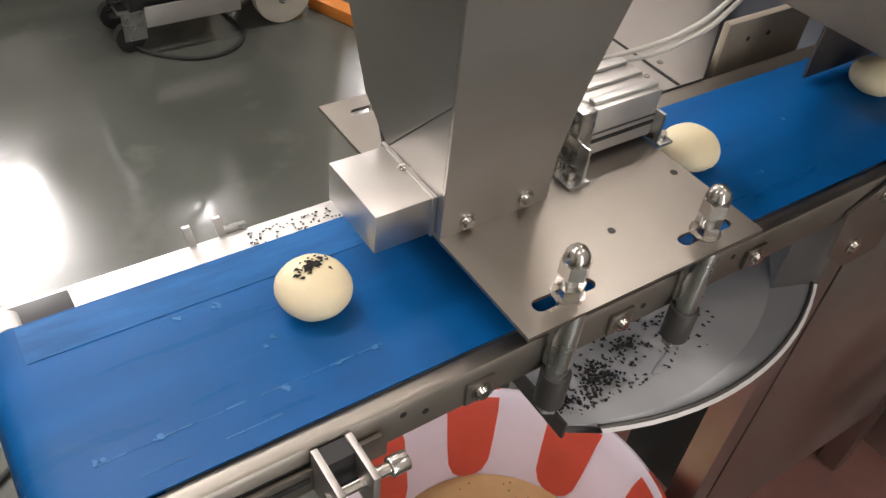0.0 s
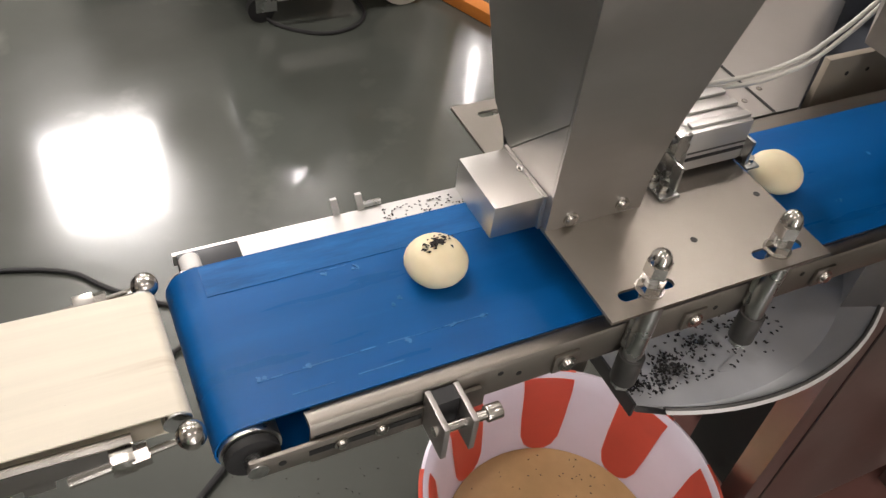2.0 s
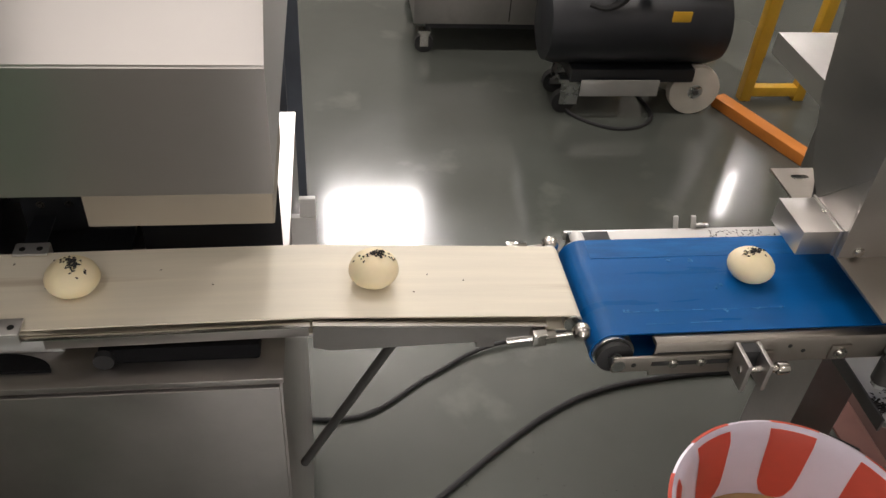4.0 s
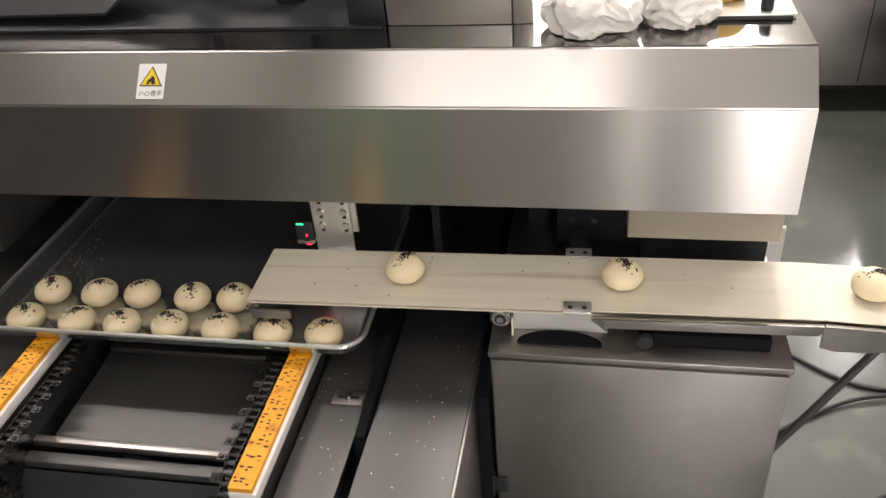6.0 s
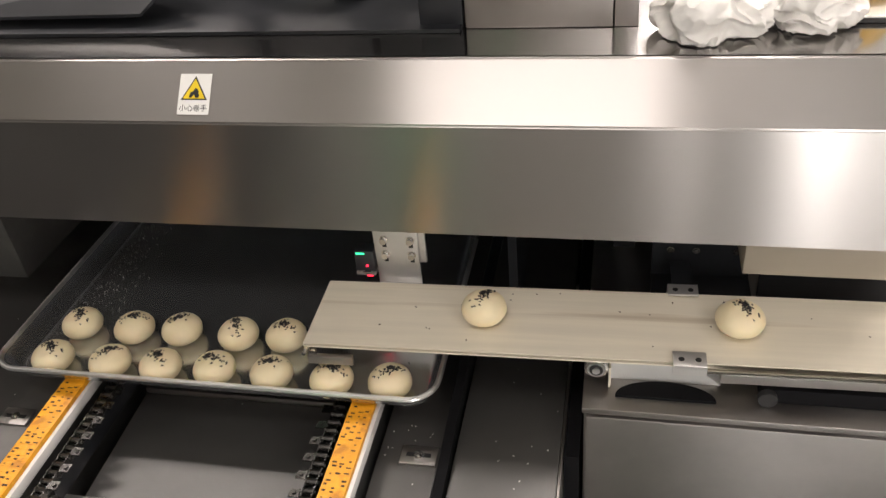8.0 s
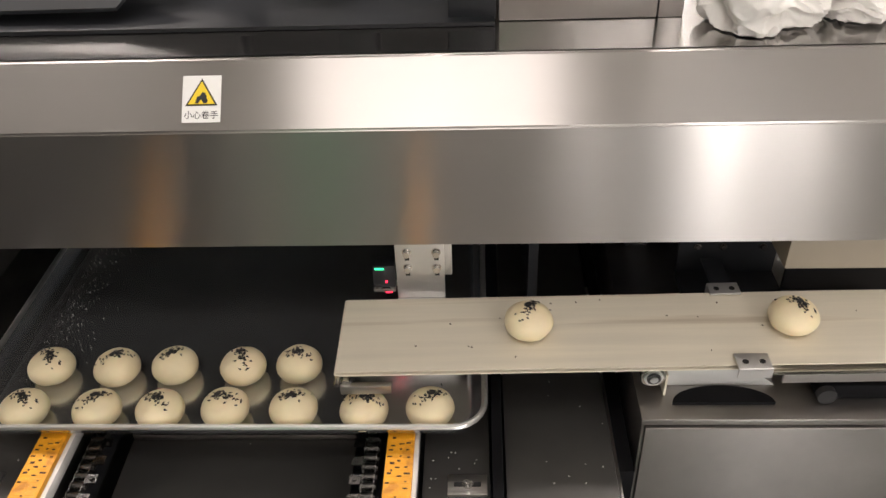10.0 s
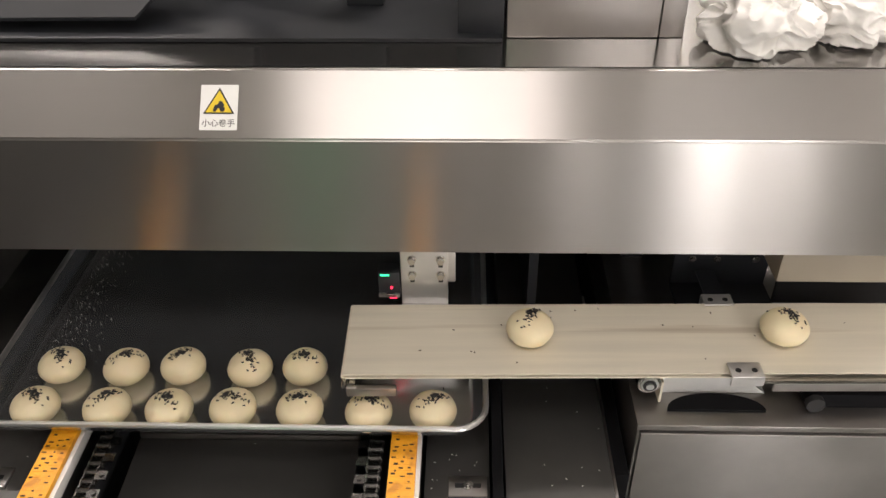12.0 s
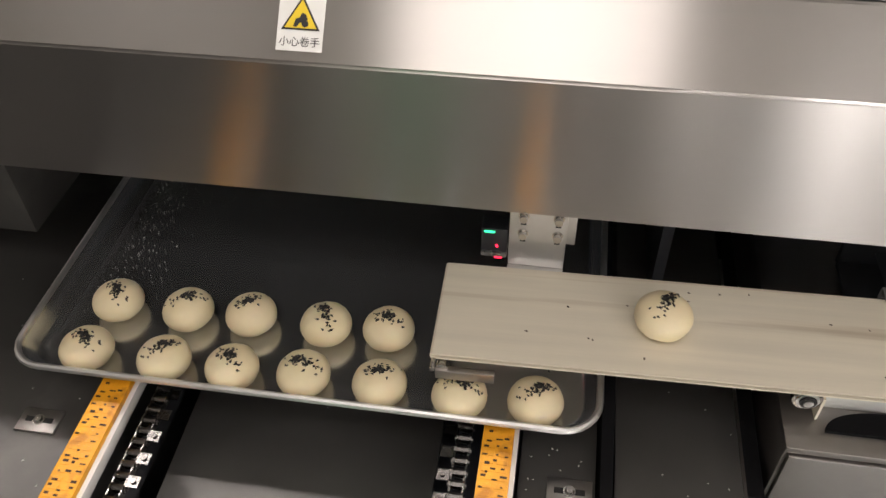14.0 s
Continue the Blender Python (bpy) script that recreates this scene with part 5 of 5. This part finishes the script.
solo("power_cable", tubem([(2.06, 2.2, 0.03), (2.12, 2.08, 0.006), (2.24, 1.99, 0.006), (2.36, 2.0, 0.006), (2.43, 2.09, 0.006), (2.42, 2.25, 0.006)], 0.007), "rubber", "black cable curled on the floor by the compressor", "cable", "floor cables")

# ---- air compressor ----
comp = thing("air_compressor", (2.3, 2.2, 0), "black air compressor with white wheels and yellow labels", "air compressor")
bm = cylm((1.97, 2.2, 0.335), (2.66, 2.2, 0.335), 0.15, 40, bev=0.05)
part("tank", bm, "black", comp)
part("base_skid", boxm(2.08, 2.56, 2.08, 2.32, 0.145, 0.2, bev=0.01), "black", comp)
part("skid_plate", boxm(2.12, 2.42, 2.06, 2.068, 0.1, 0.165, bev=0.002), "alu", comp, "pale sheet below the tank")
for x, y in ((2.585, 2.12), (2.585, 2.3)):
    wheel = part("wheel", cylm((x, y - 0.022, 0.1), (x, y + 0.022, 0.1), 0.1, 40, bev=0.008), "wheelwhite", comp, "cream plastic wheel")
    part("hub", cylm((x, y - 0.028, 0.1), (x, y - 0.022, 0.1), 0.028, 20), "zinc", wheel)
    part("hub_bolt", cylm((x, y - 0.034, 0.1), (x, y - 0.028, 0.1), 0.012, 6), "deck", wheel)
part("axle", cylm((2.585, 2.1, 0.1), (2.585, 2.34, 0.1), 0.012, 12), "black", comp)
part("axle_bracket", boxm(2.55, 2.61, 2.16, 2.26, 0.09, 0.22), "black", comp)
for y in (2.13, 2.29):
    cs = part("caster", cylm((2.08, y - 0.015, 0.045), (2.08, y + 0.015, 0.045), 0.045, 24), "rubber", comp)
    part("caster_fork", boxm(2.06, 2.13, y - 0.022, y - 0.017, 0.04, 0.145), "zinc", cs)
    part("caster_stem", boxm(2.05, 2.14, y - 0.03, y + 0.03, 0.135, 0.147), "zinc", cs)
mot = part("motor", cylm((2.02, 2.2, 0.60), (2.3, 2.2, 0.60), 0.1, 30, bev=0.015), "black", comp)
for k in range(7):
    x = 2.06 + k * 0.033
    part("fin", cylm((x, 2.2, 0.6), (x + 0.012, 2.2, 0.6), 0.108, 30), "black", mot)
part("pump_block", boxm(2.36, 2.52, 2.12, 2.28, 0.48, 0.72, bev=0.015), "deck", comp)
for k in range(6):
    part("cooling_fin", boxm(2.345, 2.535, 2.105, 2.295, 0.53 + k * 0.032, 0.54 + k * 0.032, bev=0.002), "deck", comp)
part("saddle", boxm(2.02, 2.52, 2.12, 2.28, 0.47, 0.505), "black", comp)
part("guard", lathe([(0.0, -0.02), (0.12, -0.02), (0.125, 0.0), (0.12, 0.02), (0, 0.02)], 36, (2.6, 2.2, 0.62)), "black", comp)
part("guard_post", cylm((2.6, 2.2, 0.47), (2.6, 2.2, 0.6), 0.02, 12), "black", comp)
part("gauge", cylm((2.33, 2.07, 0.5), (2.33, 2.1, 0.5), 0.025, 20), "zinc", comp)
part("hose", tubem([(2.08, 2.12, 0.68), (2.15, 2.02, 0.66), (2.21, 2.0, 0.53), (2.16, 2.03, 0.46), (2.1, 2.06, 0.46)], 0.012), "rubber", comp)
for x, z, w, h in ((2.213, 0.532, 0.055, 0.085), (2.445, 0.408, 0.07, 0.05)):
    yy = 2.2 - math.sqrt(max(0.15 ** 2 - min(abs(z - 0.335), 0.149) ** 2, 0)) - 0.004
    if z > 0.48:
        yy = 2.06
        part("label_bracket", boxm(x - 0.01, x + 0.01, yy + 0.003, 2.14, 0.47, 0.5), "black", comp)
    part("yellow_label", boxm(x - w / 2, x + w / 2, yy - 0.002, yy + 0.003, z - h / 2, z + h / 2, bev=0.0005), "amber", comp, "yellow warning label")

# ---- steel cabinet on casters and the yellow frame ----
farcab = thing("rolling_cabinet", (1.95, 2.9, 0), "grey steel cabinet on small casters", "cabinet")
part("cabinet_body", boxm(1.545, 2.5, 2.6, 3.1, 0.135, 0.62, bev=0.006), "satin", farcab)
part("door_seam", boxm(1.94, 1.944, 2.5975, 2.5998, 0.15, 0.61), "ink", farcab)
part("plinth", boxm(1.6, 2.46, 2.64, 3.16, 0.1, 0.135), "black", farcab)
for x in (1.594, 2.45):
    for y in (2.63, 3.15):
        c = part("caster", cylm((x, y - 0.012, 0.04), (x, y + 0.012, 0.04), 0.04, 20), "rubber", farcab)
        part("caster_fork", boxm(x - 0.018, x + 0.018, y - 0.02, y - 0.014, 0.03, 0.1), "chrome", c)
        part("caster_plate", boxm(x - 0.025, x + 0.025, y - 0.022, y + 0.022, 0.085, 0.1), "chrome", c)
yframe = thing("yellow_frame", (3.0, 2.3, 0), "yellow painted steel frame", "frame")
for x, y in ((2.86, 2.22), (3.09, 2.22), (2.86, 2.6), (3.09, 2.6)):
    part("leg", boxm(x - 0.022, x + 0.022, y - 0.022, y + 0.022, 0.0, 1.1, bev=0.003), "amber", yframe)
part("rail", boxm(2.88, 3.07, 2.2, 2.24, 0.62, 0.66, bev=0.003), "amber", yframe)
part("rail", boxm(2.88, 3.07, 2.2, 2.24, 0.02, 0.06, bev=0.003), "amber", yframe)
bm = boxm(-0.03, 0.03, -0.35, 0.35, 0.0, 0.045, bev=0.006)
bmesh.ops.transform(bm, matrix=pose(2.86, 1.85, 0, 0, 0, 22), verts=bm.verts)
solo("orange_beam", bm, "orange", "orange painted beam lying on the floor", "beam")
